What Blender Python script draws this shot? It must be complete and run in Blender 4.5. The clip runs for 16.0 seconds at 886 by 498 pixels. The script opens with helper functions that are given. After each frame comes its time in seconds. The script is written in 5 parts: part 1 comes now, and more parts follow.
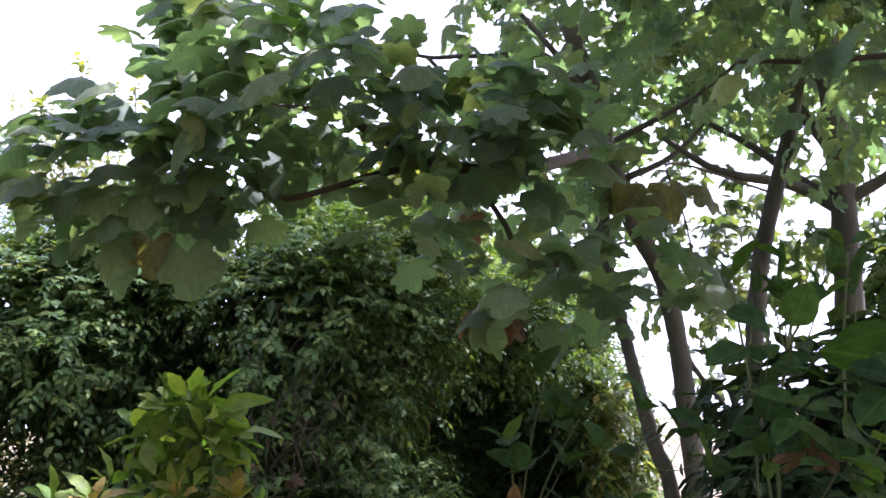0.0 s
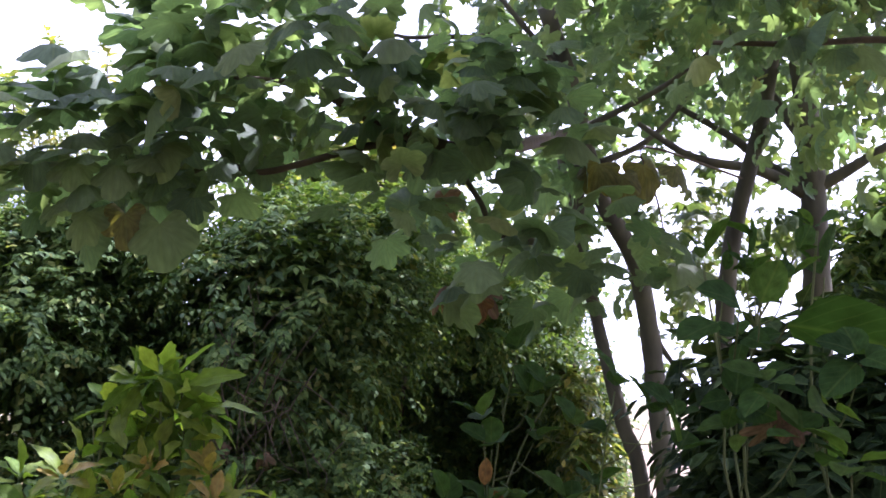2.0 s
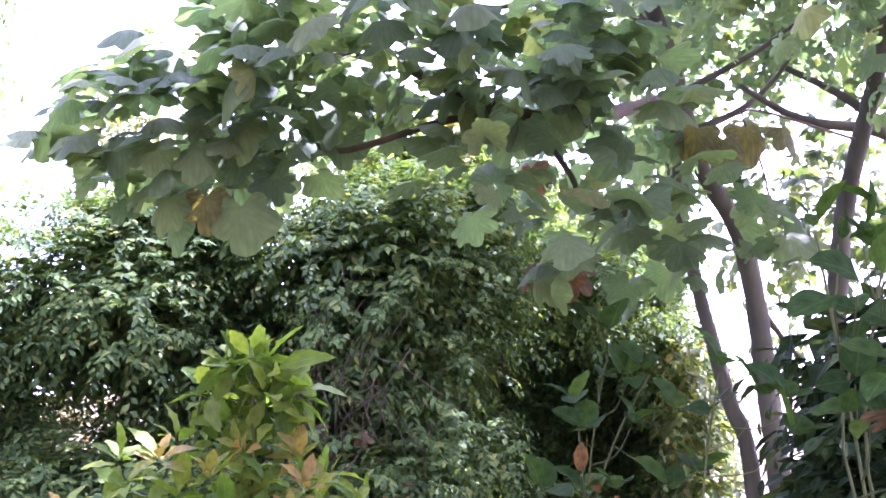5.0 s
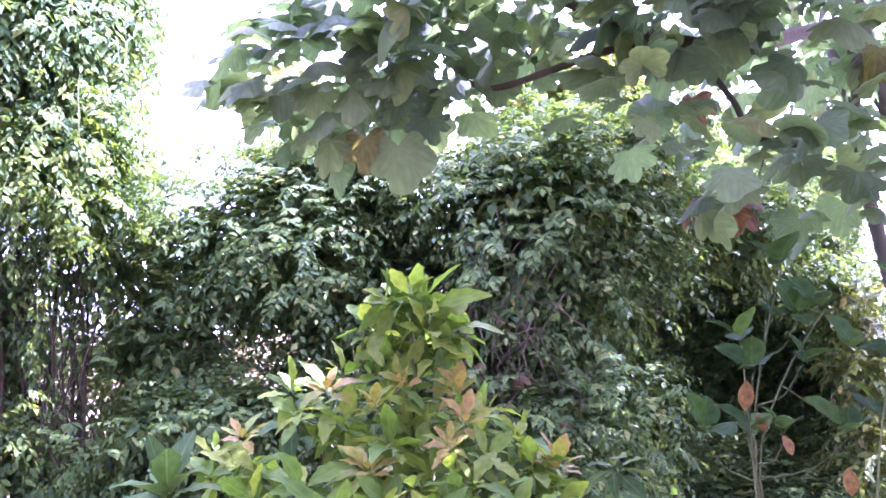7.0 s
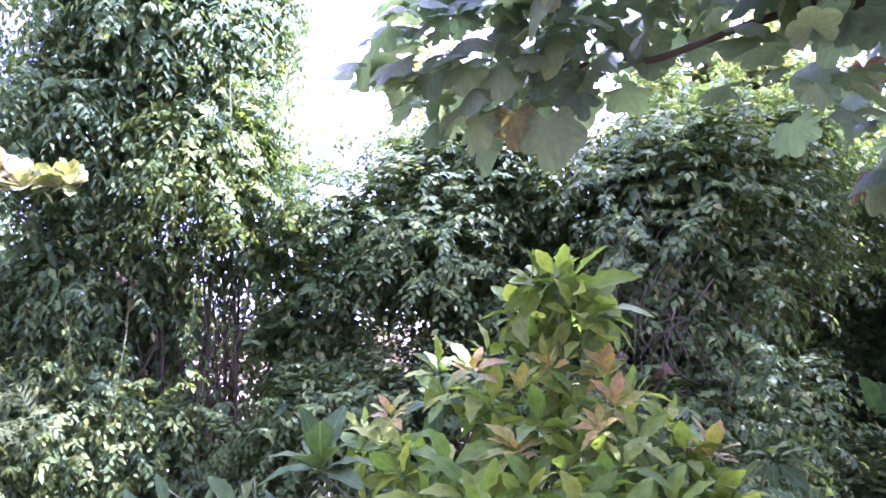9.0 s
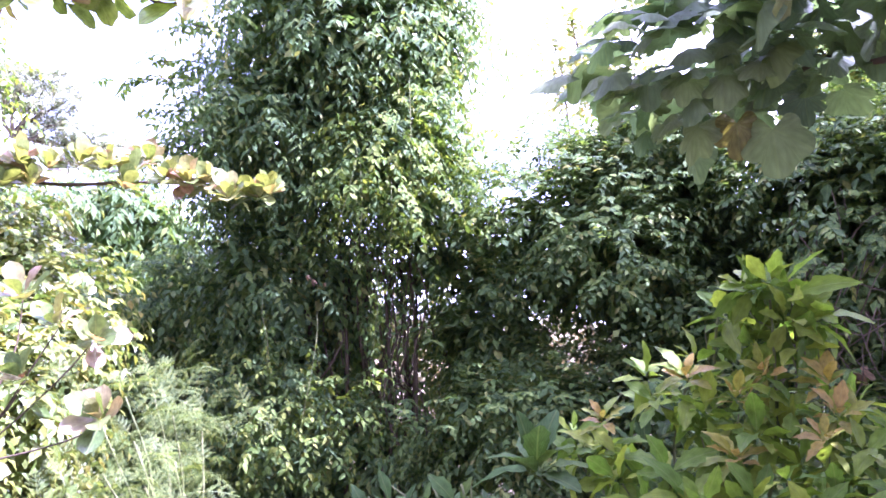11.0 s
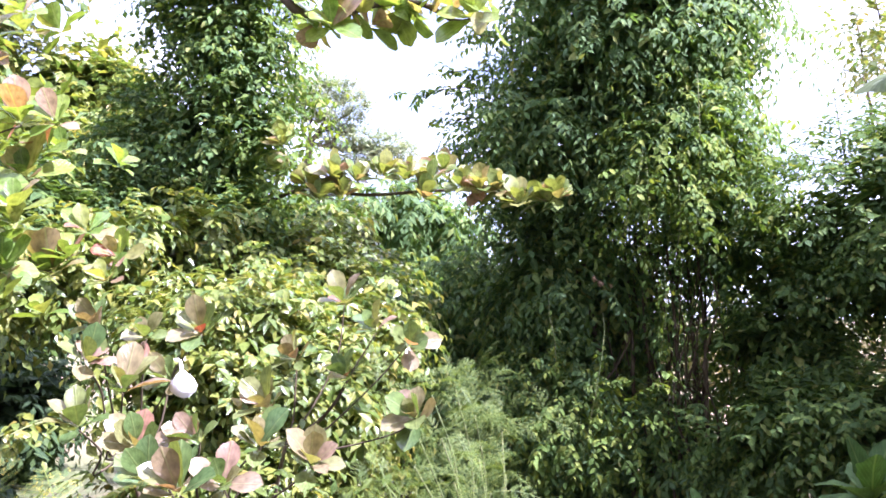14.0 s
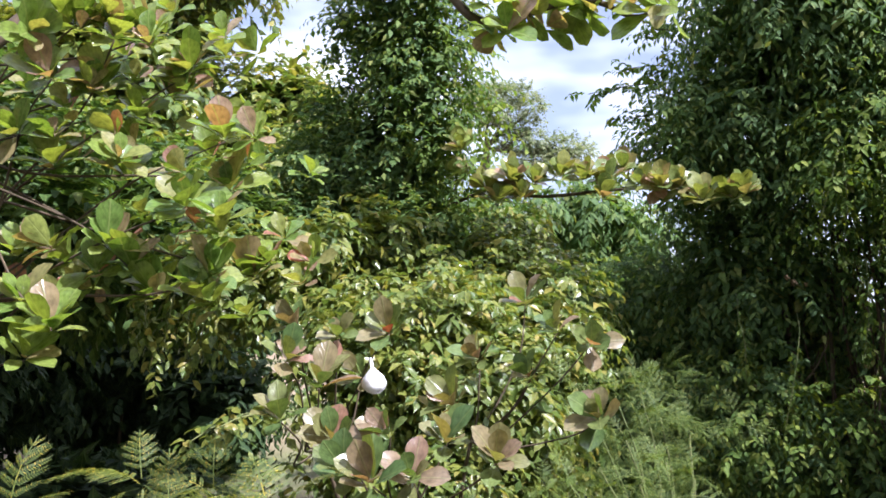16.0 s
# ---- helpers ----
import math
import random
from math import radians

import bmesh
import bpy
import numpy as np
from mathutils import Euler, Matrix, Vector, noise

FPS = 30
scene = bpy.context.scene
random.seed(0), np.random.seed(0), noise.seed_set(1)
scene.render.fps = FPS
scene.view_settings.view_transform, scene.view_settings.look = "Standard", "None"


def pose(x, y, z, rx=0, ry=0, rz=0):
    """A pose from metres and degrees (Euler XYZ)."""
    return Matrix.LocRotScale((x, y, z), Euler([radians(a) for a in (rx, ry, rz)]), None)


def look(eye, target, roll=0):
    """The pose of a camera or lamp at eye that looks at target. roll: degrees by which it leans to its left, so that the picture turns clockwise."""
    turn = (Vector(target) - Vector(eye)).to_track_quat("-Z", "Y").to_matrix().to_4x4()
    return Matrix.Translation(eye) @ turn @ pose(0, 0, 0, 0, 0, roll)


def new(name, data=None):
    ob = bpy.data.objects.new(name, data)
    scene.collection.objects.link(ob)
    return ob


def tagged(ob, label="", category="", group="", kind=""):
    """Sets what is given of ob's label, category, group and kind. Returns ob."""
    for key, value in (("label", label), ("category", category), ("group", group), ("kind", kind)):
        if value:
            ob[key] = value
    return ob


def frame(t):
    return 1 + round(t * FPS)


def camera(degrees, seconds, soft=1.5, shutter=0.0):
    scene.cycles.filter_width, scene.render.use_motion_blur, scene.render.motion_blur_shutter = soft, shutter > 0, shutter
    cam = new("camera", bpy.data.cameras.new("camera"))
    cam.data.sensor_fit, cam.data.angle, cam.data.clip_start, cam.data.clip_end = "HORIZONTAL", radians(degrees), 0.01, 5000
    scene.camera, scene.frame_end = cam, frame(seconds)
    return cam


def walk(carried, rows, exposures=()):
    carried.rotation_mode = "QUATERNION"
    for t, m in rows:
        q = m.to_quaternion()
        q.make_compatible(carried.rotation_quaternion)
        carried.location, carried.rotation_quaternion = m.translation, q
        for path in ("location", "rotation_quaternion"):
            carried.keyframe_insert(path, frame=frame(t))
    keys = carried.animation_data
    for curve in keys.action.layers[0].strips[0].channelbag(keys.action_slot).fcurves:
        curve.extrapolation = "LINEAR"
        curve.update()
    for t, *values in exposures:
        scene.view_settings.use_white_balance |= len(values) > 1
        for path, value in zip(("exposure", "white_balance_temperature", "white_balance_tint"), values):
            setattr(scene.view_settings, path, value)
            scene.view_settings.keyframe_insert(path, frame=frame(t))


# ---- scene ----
cam = camera(54.03, 16.0, soft=1.7)

# seconds, east, north, height, bearing (clockwise from north), tilt, lean
PATH = [
    (0, 0.090, 0.044, 1.742, 0.12, 11.21, -1.57),
    (0.5, 0.097, 0.045, 1.748, 0.53, 10.89, -1.69),
    (1, 0.104, 0.031, 1.736, 0.99, 10.71, -1.45),
    (1.5, 0.104, 0.036, 1.718, 1.59, 10.48, -1.38),
    (2, 0.086, 0.044, 1.716, 1.86, 10.22, -1.11),
    (2.5, 0.084, 0.074, 1.708, 1.61, 10.04, -0.84),
    (3, 0.083, 0.078, 1.719, 1.30, 9.59, -0.78),
    (5.5, 0.118, 0.152, 1.733, -7.50, 8.11, -1.45),
    (6, 0.122, 0.163, 1.732, -10.53, 6.62, -1.23),
    (6.5, 0.108, 0.136, 1.717, -12.46, 5.75, -1.26),
    (7, 0.106, 0.137, 1.708, -14.92, 5.52, -1.00),
    (7.5, 0.064, 0.130, 1.696, -17.42, 5.53, -0.73),
    (8, 0.068, 0.139, 1.687, -19.24, 5.24, -0.48),
    (8.5, 0.066, 0.156, 1.684, -21.51, 5.15, -0.36),
    (9, 0.061, 0.142, 1.671, -23.67, 5.17, -0.16),
    (11.5, -0.074, -0.033, 1.713, -36.21, 4.82, 0.16),
    (12, -0.085, -0.048, 1.728, -39.02, 4.61, 0.39),
    (12.5, -0.127, -0.064, 1.752, -42.65, 4.21, 0.30),
    (13, -0.147, -0.064, 1.762, -45.74, 4.35, 0.35),
    (13.5, -0.129, -0.081, 1.767, -48.54, 4.28, 0.41),
    (14, -0.125, -0.109, 1.765, -51.19, 4.26, 0.71),
    (14.5, -0.131, -0.121, 1.766, -53.77, 4.26, 0.70),
    (15, -0.124, -0.126, 1.761, -56.49, 4.35, 0.85),
    (15.5, -0.112, -0.129, 1.752, -60.04, 4.34, 0.74),
    (16, -0.106, -0.130, 1.751, -62.92, 4.37, 0.48),
]
EXPOSURES = [(0.0, 2.05, 5300, 38), (3.0, 2.16, 5300, 43), (5.5, 3.7, 5000, 68), (7.5, 3.92, 4850, 80), (9.0, 3.6, 4800, 82), (11.5, 3.17, 5050, 63), (13.0, 2.88, 5150, 51), (14.5, 2.2, 5450, 35), (15.5, 1.78, 5600, 28), (16.0, 1.4, 5650, 23)]
walk(cam, [(t, pose(x, y, z, 0, 0, -turn) @ pose(0, 0, 0, 90 + tilt) @ pose(0, 0, 0, 0, 0, lean))
           for t, x, y, z, turn, tilt, lean in PATH], EXPOSURES)

# ---- light: high sun to the right of the walker, bright sky with thin cloud ----
SUN_BEARING, SUN_HEIGHT = 66.0, 52.0
world = bpy.data.worlds.new("sky")
scene.world = world
world.use_nodes = True
wn, wl = world.node_tree.nodes, world.node_tree.links
sky = wn.new("ShaderNodeTexSky")
sky.sky_type, sky.sun_disc = "NISHITA", False
sky.sun_elevation, sky.sun_rotation = radians(SUN_HEIGHT), radians(SUN_BEARING % 360)
sky.air_density, sky.dust_density = 1.0, 2.4
cloud_at, cloud = wn.new("ShaderNodeTexCoord"), wn.new("ShaderNodeTexNoise")
cloud_map = wn.new("ShaderNodeMapping")
cloud_map.inputs["Scale"].default_value = (1.6, 1.6, 4.0)
cloud.inputs["Scale"].default_value, cloud.inputs["Detail"].default_value = 1.7, 4
cloud_ramp = wn.new("ShaderNodeValToRGB")
cloud_ramp.color_ramp.elements[0].position, cloud_ramp.color_ramp.elements[1].position = 0.48, 0.73
cloud_ramp.color_ramp.elements[0].color = (0.16, 0.16, 0.16, 1)
cloud_mix = wn.new("ShaderNodeMixRGB")
cloud_mix.inputs[2].default_value = (13.0, 13.2, 13.5, 1)
wl.new(cloud_at.outputs["Generated"], cloud_map.inputs["Vector"])
wl.new(cloud_map.outputs["Vector"], cloud.inputs["Vector"])
glare, glare_gain = wn.new("ShaderNodeVectorMath"), wn.new("ShaderNodeMath")
glare.operation = "DOT_PRODUCT"
glare.inputs[1].default_value = (math.sin(radians(SUN_BEARING)) * math.cos(radians(SUN_HEIGHT)), math.cos(radians(SUN_BEARING)) * math.cos(radians(SUN_HEIGHT)), math.sin(radians(SUN_HEIGHT)))
glare_gain.operation, glare_gain.inputs[1].default_value, glare_gain.use_clamp = "MULTIPLY", 0.45, True
haze = wn.new("ShaderNodeMath")
wl.new(cloud_at.outputs["Generated"], glare.inputs[0])
wl.new(glare.outputs["Value"], glare_gain.inputs[0])
low_sky, low_gain, both_haze = wn.new("ShaderNodeSeparateXYZ"), wn.new("ShaderNodeMapRange"), wn.new("ShaderNodeMath")
low_gain.inputs["From Min"].default_value, low_gain.inputs["From Max"].default_value = 0.0, 0.6
low_gain.inputs["To Min"].default_value, low_gain.inputs["To Max"].default_value = 0.1, 0.0
wl.new(cloud_at.outputs["Generated"], low_sky.inputs[0])
wl.new(low_sky.outputs["Z"], low_gain.inputs["Value"])
wl.new(glare_gain.outputs[0], both_haze.inputs[0])
wl.new(low_gain.outputs[0], both_haze.inputs[1])
wl.new(both_haze.outputs[0], haze.inputs[0])
wl.new(cloud.outputs["Fac"], haze.inputs[1])
wl.new(haze.outputs[0], cloud_ramp.inputs["Fac"])
wl.new(cloud_ramp.outputs["Color"], cloud_mix.inputs[0])
wl.new(sky.outputs["Color"], cloud_mix.inputs[1])
wl.new(cloud_mix.outputs["Color"], wn["Background"].inputs["Color"])
wn["Background"].inputs["Strength"].default_value = 0.066
sun = new("sun", bpy.data.lights.new("sun", "SUN"))
sun.data.energy, sun.data.angle, sun.data.color = 4.9, radians(0.6), (1.0, 0.95, 0.86)
sb, sh = radians(SUN_BEARING), radians(SUN_HEIGHT)
sun.matrix_basis = look((math.sin(sb) * math.cos(sh) * 60, math.cos(sb) * math.cos(sh) * 60, math.sin(sh) * 60), (0, 0, 0))

# ---- materials ----


def nodes_of(name):
    mat = bpy.data.materials.new(name)
    mat.use_nodes = True
    return mat, mat.node_tree.nodes, mat.node_tree.links


def ramp_of(nodes, stops):
    ramp = nodes.new("ShaderNodeValToRGB")
    els = ramp.color_ramp.elements
    els[0].position, els[0].color = stops[0][0], (*stops[0][1], 1)
    els[1].position, els[1].color = stops[-1][0], (*stops[-1][1], 1)
    for pos, col in stops[1:-1]:
        els.new(pos).color = (*col, 1)
    return ramp


def leaf_material(name, stops, gloss=0.38, through_light=0.4, glow=(1.5, 1.45, 0.6), vein=0.25, blotch=0.35, ribs=9.0, sheen=0.4):
    """A leaf: colour by leaf, blotches, a pale midrib with side veins, gloss above and light passing through."""
    mat, n, l = nodes_of(name)
    body = n["Principled BSDF"]
    obj, geo = n.new("ShaderNodeObjectInfo"), n.new("ShaderNodeNewGeometry")
    add, fr = n.new("ShaderNodeMath"), n.new("ShaderNodeMath")
    fr.operation = "FRACT"
    l.new(obj.outputs["Random"], add.inputs[0])
    l.new(geo.outputs["Random Per Island"], add.inputs[1])
    l.new(add.outputs[0], fr.inputs[0])
    ramp = ramp_of(n, [(at, (c[0] * 1.3 + 0.006, c[1] * 1.02, c[2] * 1.4 + 0.006)) for at, c in stops])
    l.new(fr.outputs[0], ramp.inputs["Fac"])
    where = n.new("ShaderNodeTexCoord")
    spots = n.new("ShaderNodeTexNoise")
    spots.inputs["Scale"].default_value, spots.inputs["Detail"].default_value = 5.0, 5
    l.new(where.outputs["UV"], spots.inputs["Vector"])
    dim = n.new("ShaderNodeMapRange")
    dim.inputs["From Min"].default_value, dim.inputs["From Max"].default_value = 0.3, 0.7
    dim.inputs["To Min"].default_value, dim.inputs["To Max"].default_value = 1 - blotch, 1 + blotch * 0.6
    l.new(spots.outputs["Fac"], dim.inputs["Value"])
    tone = n.new("ShaderNodeVectorMath")
    tone.operation = "SCALE"
    l.new(ramp.outputs["Color"], tone.inputs[0])
    l.new(dim.outputs[0], tone.inputs["Scale"])
    # midrib and side veins from the leaf's own length (u) and breadth (v)
    sep = n.new("ShaderNodeSeparateXYZ")
    l.new(where.outputs["UV"], sep.inputs[0])
    off, ab = n.new("ShaderNodeMath"), n.new("ShaderNodeMath")
    off.operation, ab.operation = "SUBTRACT", "ABSOLUTE"
    off.inputs[1].default_value = 0.5
    l.new(sep.outputs["Y"], off.inputs[0])
    l.new(off.outputs[0], ab.inputs[0])
    rib = n.new("ShaderNodeMapRange")
    rib.inputs["From Min"].default_value, rib.inputs["From Max"].default_value = 0.012, 0.045
    rib.inputs["To Min"].default_value, rib.inputs["To Max"].default_value = 1.0, 0.0
    l.new(ab.outputs[0], rib.inputs["Value"])
    slant, wave = n.new("ShaderNodeMath"), n.new("ShaderNodeMath")
    slant.operation = "SUBTRACT"
    l.new(sep.outputs["X"], slant.inputs[0])
    l.new(ab.outputs[0], slant.inputs[1])
    turns = n.new("ShaderNodeMath")
    turns.operation, turns.inputs[1].default_value = "MULTIPLY", ribs * 6.283
    l.new(slant.outputs[0], turns.inputs[0])
    wave.operation = "SINE"
    l.new(turns.outputs[0], wave.inputs[0])
    side = n.new("ShaderNodeMapRange")
    side.inputs["From Min"].default_value, side.inputs["From Max"].default_value = 0.86, 1.0
    side.inputs["To Max"].default_value = 0.5
    l.new(wave.outputs[0], side.inputs["Value"])
    both = n.new("ShaderNodeMath")
    both.operation = "MAXIMUM"
    l.new(rib.outputs[0], both.inputs[0])
    l.new(side.outputs[0], both.inputs[1])
    amount = n.new("ShaderNodeMath")
    amount.operation, amount.inputs[1].default_value = "MULTIPLY", vein
    l.new(both.outputs[0], amount.inputs[0])
    pale = n.new("ShaderNodeMixRGB")
    pale.inputs[2].default_value = (0.3, 0.36, 0.12, 1)
    l.new(amount.outputs[0], pale.inputs[0])
    l.new(tone.outputs[0], pale.inputs[1])
    l.new(pale.outputs[0], body.inputs["Base Color"])
    body.inputs["Roughness"].default_value = gloss
    body.inputs["Specular IOR Level"].default_value = sheen
    bump = n.new("ShaderNodeBump")
    bump.inputs["Strength"].default_value, bump.inputs["Distance"].default_value = 0.35, 0.004
    l.new(both.outputs[0], bump.inputs["Height"])
    l.new(bump.outputs[0], body.inputs["Normal"])
    lit = n.new("ShaderNodeVectorMath")
    lit.operation = "MULTIPLY"
    lit.inputs[1].default_value = glow
    l.new(pale.outputs[0], lit.inputs[0])
    trans, mix = n.new("ShaderNodeBsdfTranslucent"), n.new("ShaderNodeMixShader")
    l.new(lit.outputs[0], trans.inputs["Color"])
    mix.inputs[0].default_value = through_light
    l.new(body.outputs[0], mix.inputs[1])
    l.new(trans.outputs[0], mix.inputs[2])
    l.new(mix.outputs[0], n["Material Output"].inputs["Surface"])
    return mat


def bark_material(name, dark, light, scale=14.0):
    mat, n, l = nodes_of(name)
    body = n["Principled BSDF"]
    where, stretch = n.new("ShaderNodeTexCoord"), n.new("ShaderNodeMapping")
    stretch.inputs["Scale"].default_value = (1, 1, 0.25)
    l.new(where.outputs["Object"], stretch.inputs["Vector"])
    grain = n.new("ShaderNodeTexNoise")
    grain.inputs["Scale"].default_value, grain.inputs["Detail"].default_value = scale, 8
    l.new(stretch.outputs[0], grain.inputs["Vector"])
    patch = n.new("ShaderNodeTexNoise")
    patch.inputs["Scale"].default_value = 2.5
    l.new(where.outputs["Object"], patch.inputs["Vector"])
    sumup = n.new("ShaderNodeMath")
    sumup.operation = "MULTIPLY_ADD"
    sumup.inputs[1].default_value, sumup.inputs[2].default_value = 0.5, 0.0
    l.new(patch.outputs["Fac"], sumup.inputs[0])
    half = n.new("ShaderNodeMath")
    half.operation, half.inputs[1].default_value = "MULTIPLY_ADD", 0.5
    l.new(grain.outputs["Fac"], half.inputs[0])
    l.new(sumup.outputs[0], half.inputs[2])
    ramp = ramp_of(n, [(0.36, dark), (0.62, light)])
    l.new(half.outputs[0], ramp.inputs["Fac"])
    l.new(ramp.outputs["Color"], body.inputs["Base Color"])
    body.inputs["Roughness"].default_value = 0.85
    bump = n.new("ShaderNodeBump")
    bump.inputs["Strength"].default_value, bump.inputs["Distance"].default_value = 0.6, 0.01
    l.new(grain.outputs["Fac"], bump.inputs["Height"])
    l.new(bump.outputs[0], body.inputs["Normal"])
    return mat


def ground_material():
    mat, n, l = nodes_of("dry grass and bare earth")
    body = n["Principled BSDF"]
    where = n.new("ShaderNodeTexCoord")
    broad, fine = n.new("ShaderNodeTexNoise"), n.new("ShaderNodeTexNoise")
    broad.inputs["Scale"].default_value, broad.inputs["Detail"].default_value = 0.11, 5
    fine.inputs["Scale"].default_value, fine.inputs["Detail"].default_value, fine.inputs["Roughness"].default_value = 9.0, 10, 0.7
    l.new(where.outputs["Object"], broad.inputs["Vector"])
    l.new(where.outputs["Object"], fine.inputs["Vector"])
    kinds = ramp_of(n, [(0.36, (0.23, 0.155, 0.1)), (0.5, (0.19, 0.145, 0.08)), (0.62, (0.1, 0.13, 0.035))])
    l.new(broad.outputs["Fac"], kinds.inputs["Fac"])
    litter = ramp_of(n, [(0, (0.035, 0.027, 0.018)), (0.4, (0.07, 0.05, 0.03)), (0.7, (0.06, 0.06, 0.022)), (0.88, (0.05, 0.085, 0.02)), (1, (0.13, 0.095, 0.05))])
    # fallen leaves and crumbs of earth, a few centimetres each
    bits, part_of, warp = n.new("ShaderNodeTexVoronoi"), n.new("ShaderNodeSeparateXYZ"), n.new("ShaderNodeVectorMath")
    bits.inputs["Scale"].default_value = 16.0
    warp.operation = "MULTIPLY_ADD"
    warp.inputs[1].default_value = (0.12, 0.12, 0.12)
    l.new(fine.outputs["Color"], warp.inputs[0])
    l.new(where.outputs["Object"], warp.inputs[2])
    l.new(warp.outputs[0], bits.inputs["Vector"])
    l.new(bits.outputs["Color"], part_of.inputs[0])
    l.new(part_of.outputs["X"], litter.inputs["Fac"])
    # mostly unseen near ground is kept dark to cut light bounced upward
    far, edge, zone = n.new("ShaderNodeVectorMath"), n.new("ShaderNodeMapRange"), n.new("ShaderNodeMixRGB")
    far.operation = "LENGTH"
    l.new(where.outputs["Object"], far.inputs[0])
    edge.inputs["From Min"].default_value, edge.inputs["From Max"].default_value = 8.5, 10.5
    l.new(far.outputs["Value"], edge.inputs["Value"])
    l.new(edge.outputs[0], zone.inputs[0])
    l.new(litter.outputs["Color"], zone.inputs[1])
    l.new(kinds.outputs["Color"], zone.inputs[2])
    grain = n.new("ShaderNodeMapRange")
    grain.inputs["To Min"].default_value, grain.inputs["To Max"].default_value = 0.55, 1.4
    l.new(fine.outputs["Fac"], grain.inputs["Value"])
    tone = n.new("ShaderNodeVectorMath")
    tone.operation = "SCALE"
    l.new(zone.outputs["Color"], tone.inputs[0])
    l.new(grain.outputs[0], tone.inputs["Scale"])
    l.new(tone.outputs[0], body.inputs["Base Color"])
    body.inputs["Roughness"].default_value = 0.95
    bump = n.new("ShaderNodeBump")
    bump.inputs["Strength"].default_value, bump.inputs["Distance"].default_value = 0.8, 0.05
    l.new(fine.outputs["Fac"], bump.inputs["Height"])
    l.new(bump.outputs[0], body.inputs["Normal"])
    return mat


M_VINE = leaf_material("dark glossy vine leaf", [(0, (0.027, 0.08, 0.016)), (0.5, (0.054, 0.135, 0.022)), (0.88, (0.096, 0.19, 0.028)), (1, (0.155, 0.22, 0.04))], 0.6, 0.38, (1.5, 1.5, 0.5), sheen=0.18)
M_TOWER = leaf_material("deep green creeper leaf", [(0, (0.038, 0.105, 0.028)), (0.55, (0.07, 0.17, 0.036)), (0.9, (0.12, 0.225, 0.04)), (1, (0.18, 0.25, 0.05))], 0.58, 0.4, (1.5, 1.5, 0.5), sheen=0.18)
M_LIGHT = leaf_material("light green creeper leaf", [(0, (0.046, 0.12, 0.014)), (0.5, (0.1, 0.18, 0.02)), (0.9, (0.17, 0.24, 0.027)), (1, (0.24, 0.26, 0.045))], 0.3, 0.38, sheen=0.5)
# paler than the leaf itself, the haze of distance put into the colour
M_FAR = leaf_material("haze-paled far leaf", [(0, (0.1, 0.18, 0.075)), (0.6, (0.165, 0.25, 0.11)), (1, (0.25, 0.33, 0.16))], 0.5, 0.4, (1.2, 1.25, 0.8))
M_ALMOND = leaf_material("sea almond leaf", [(0, (0.055, 0.135, 0.03)), (0.42, (0.095, 0.185, 0.035)), (0.62, (0.13, 0.19, 0.045)), (0.78, (0.16, 0.18, 0.06)), (0.93, (0.2, 0.18, 0.09)), (0.985, (0.23, 0.155, 0.075)), (1, (0.3, 0.08, 0.04))], 0.25, 0.3, (1.5, 1.3, 0.45), 0.22, 0.35, 7, 0.6)
M_ALMOND_GREEN = leaf_material("green sea almond leaf", [(0, (0.085, 0.2, 0.025)), (0.55, (0.15, 0.27, 0.035)), (0.72, (0.18, 0.27, 0.05)), (0.85, (0.22, 0.24, 0.08)), (0.97, (0.23, 0.19, 0.1)), (1, (0.28, 0.13, 0.06))], 0.24, 0.4, (1.5, 1.4, 0.45), 0.4, 0.4, 7, 0.6)
M_BOUGH = leaf_material("yellow-green sea almond leaf", [(0, (0.09, 0.18, 0.03)), (0.55, (0.16, 0.24, 0.045)), (0.8, (0.21, 0.26, 0.06)), (0.92, (0.22, 0.215, 0.095)), (1, (0.27, 0.19, 0.08))], 0.28, 0.36, (1.4, 1.3, 0.5), 0.35, 0.4, 7, 0.55)
M_LOBED = leaf_material("lobed shade-tree leaf", [(0, (0.074, 0.15, 0.064)), (0.6, (0.115, 0.207, 0.077)), (0.95, (0.15, 0.24, 0.077)), (1, (0.19, 0.255, 0.07))], 0.6, 0.48, (1.3, 1.5, 0.65), 0.14, 0.25, 6, 0.22)
# separate, darker leaf colour of the forked tree
M_LOBED_FAR = leaf_material("darker green lobed leaf", [(0, (0.042, 0.1, 0.03)), (0.7, (0.075, 0.145, 0.035)), (1, (0.13, 0.195, 0.045))], 0.5, 0.34, (1.5, 1.5, 0.5), 0.15)
M_SHRUB = leaf_material("yellow-green shrub leaf", [(0, (0.075, 0.185, 0.016)), (0.5, (0.12, 0.245, 0.018)), (1, (0.19, 0.305, 0.026))], 0.55, 0.42, (1.4, 1.5, 0.4), 0.2, 0.25, 8, 0.2)
M_SHRUB_DARK = leaf_material("darker shrub leaf", [(0, (0.026, 0.08, 0.014)), (0.6, (0.045, 0.12, 0.017)), (1, (0.08, 0.155, 0.02))], 0.6, 0.36, (1.5, 1.5, 0.5), 0.2, 0.3, 8, 0.12)
M_ORANGE = leaf_material("young orange shrub leaf", [(0, (0.266, 0.235, 0.038)), (0.35, (0.237, 0.246, 0.026)), (0.6, (0.19, 0.258, 0.017)), (1, (0.123, 0.246, 0.012))], 0.5, 0.36, (1.25, 1.2, 0.6), 0.2, 0.3, 8, 0.3)
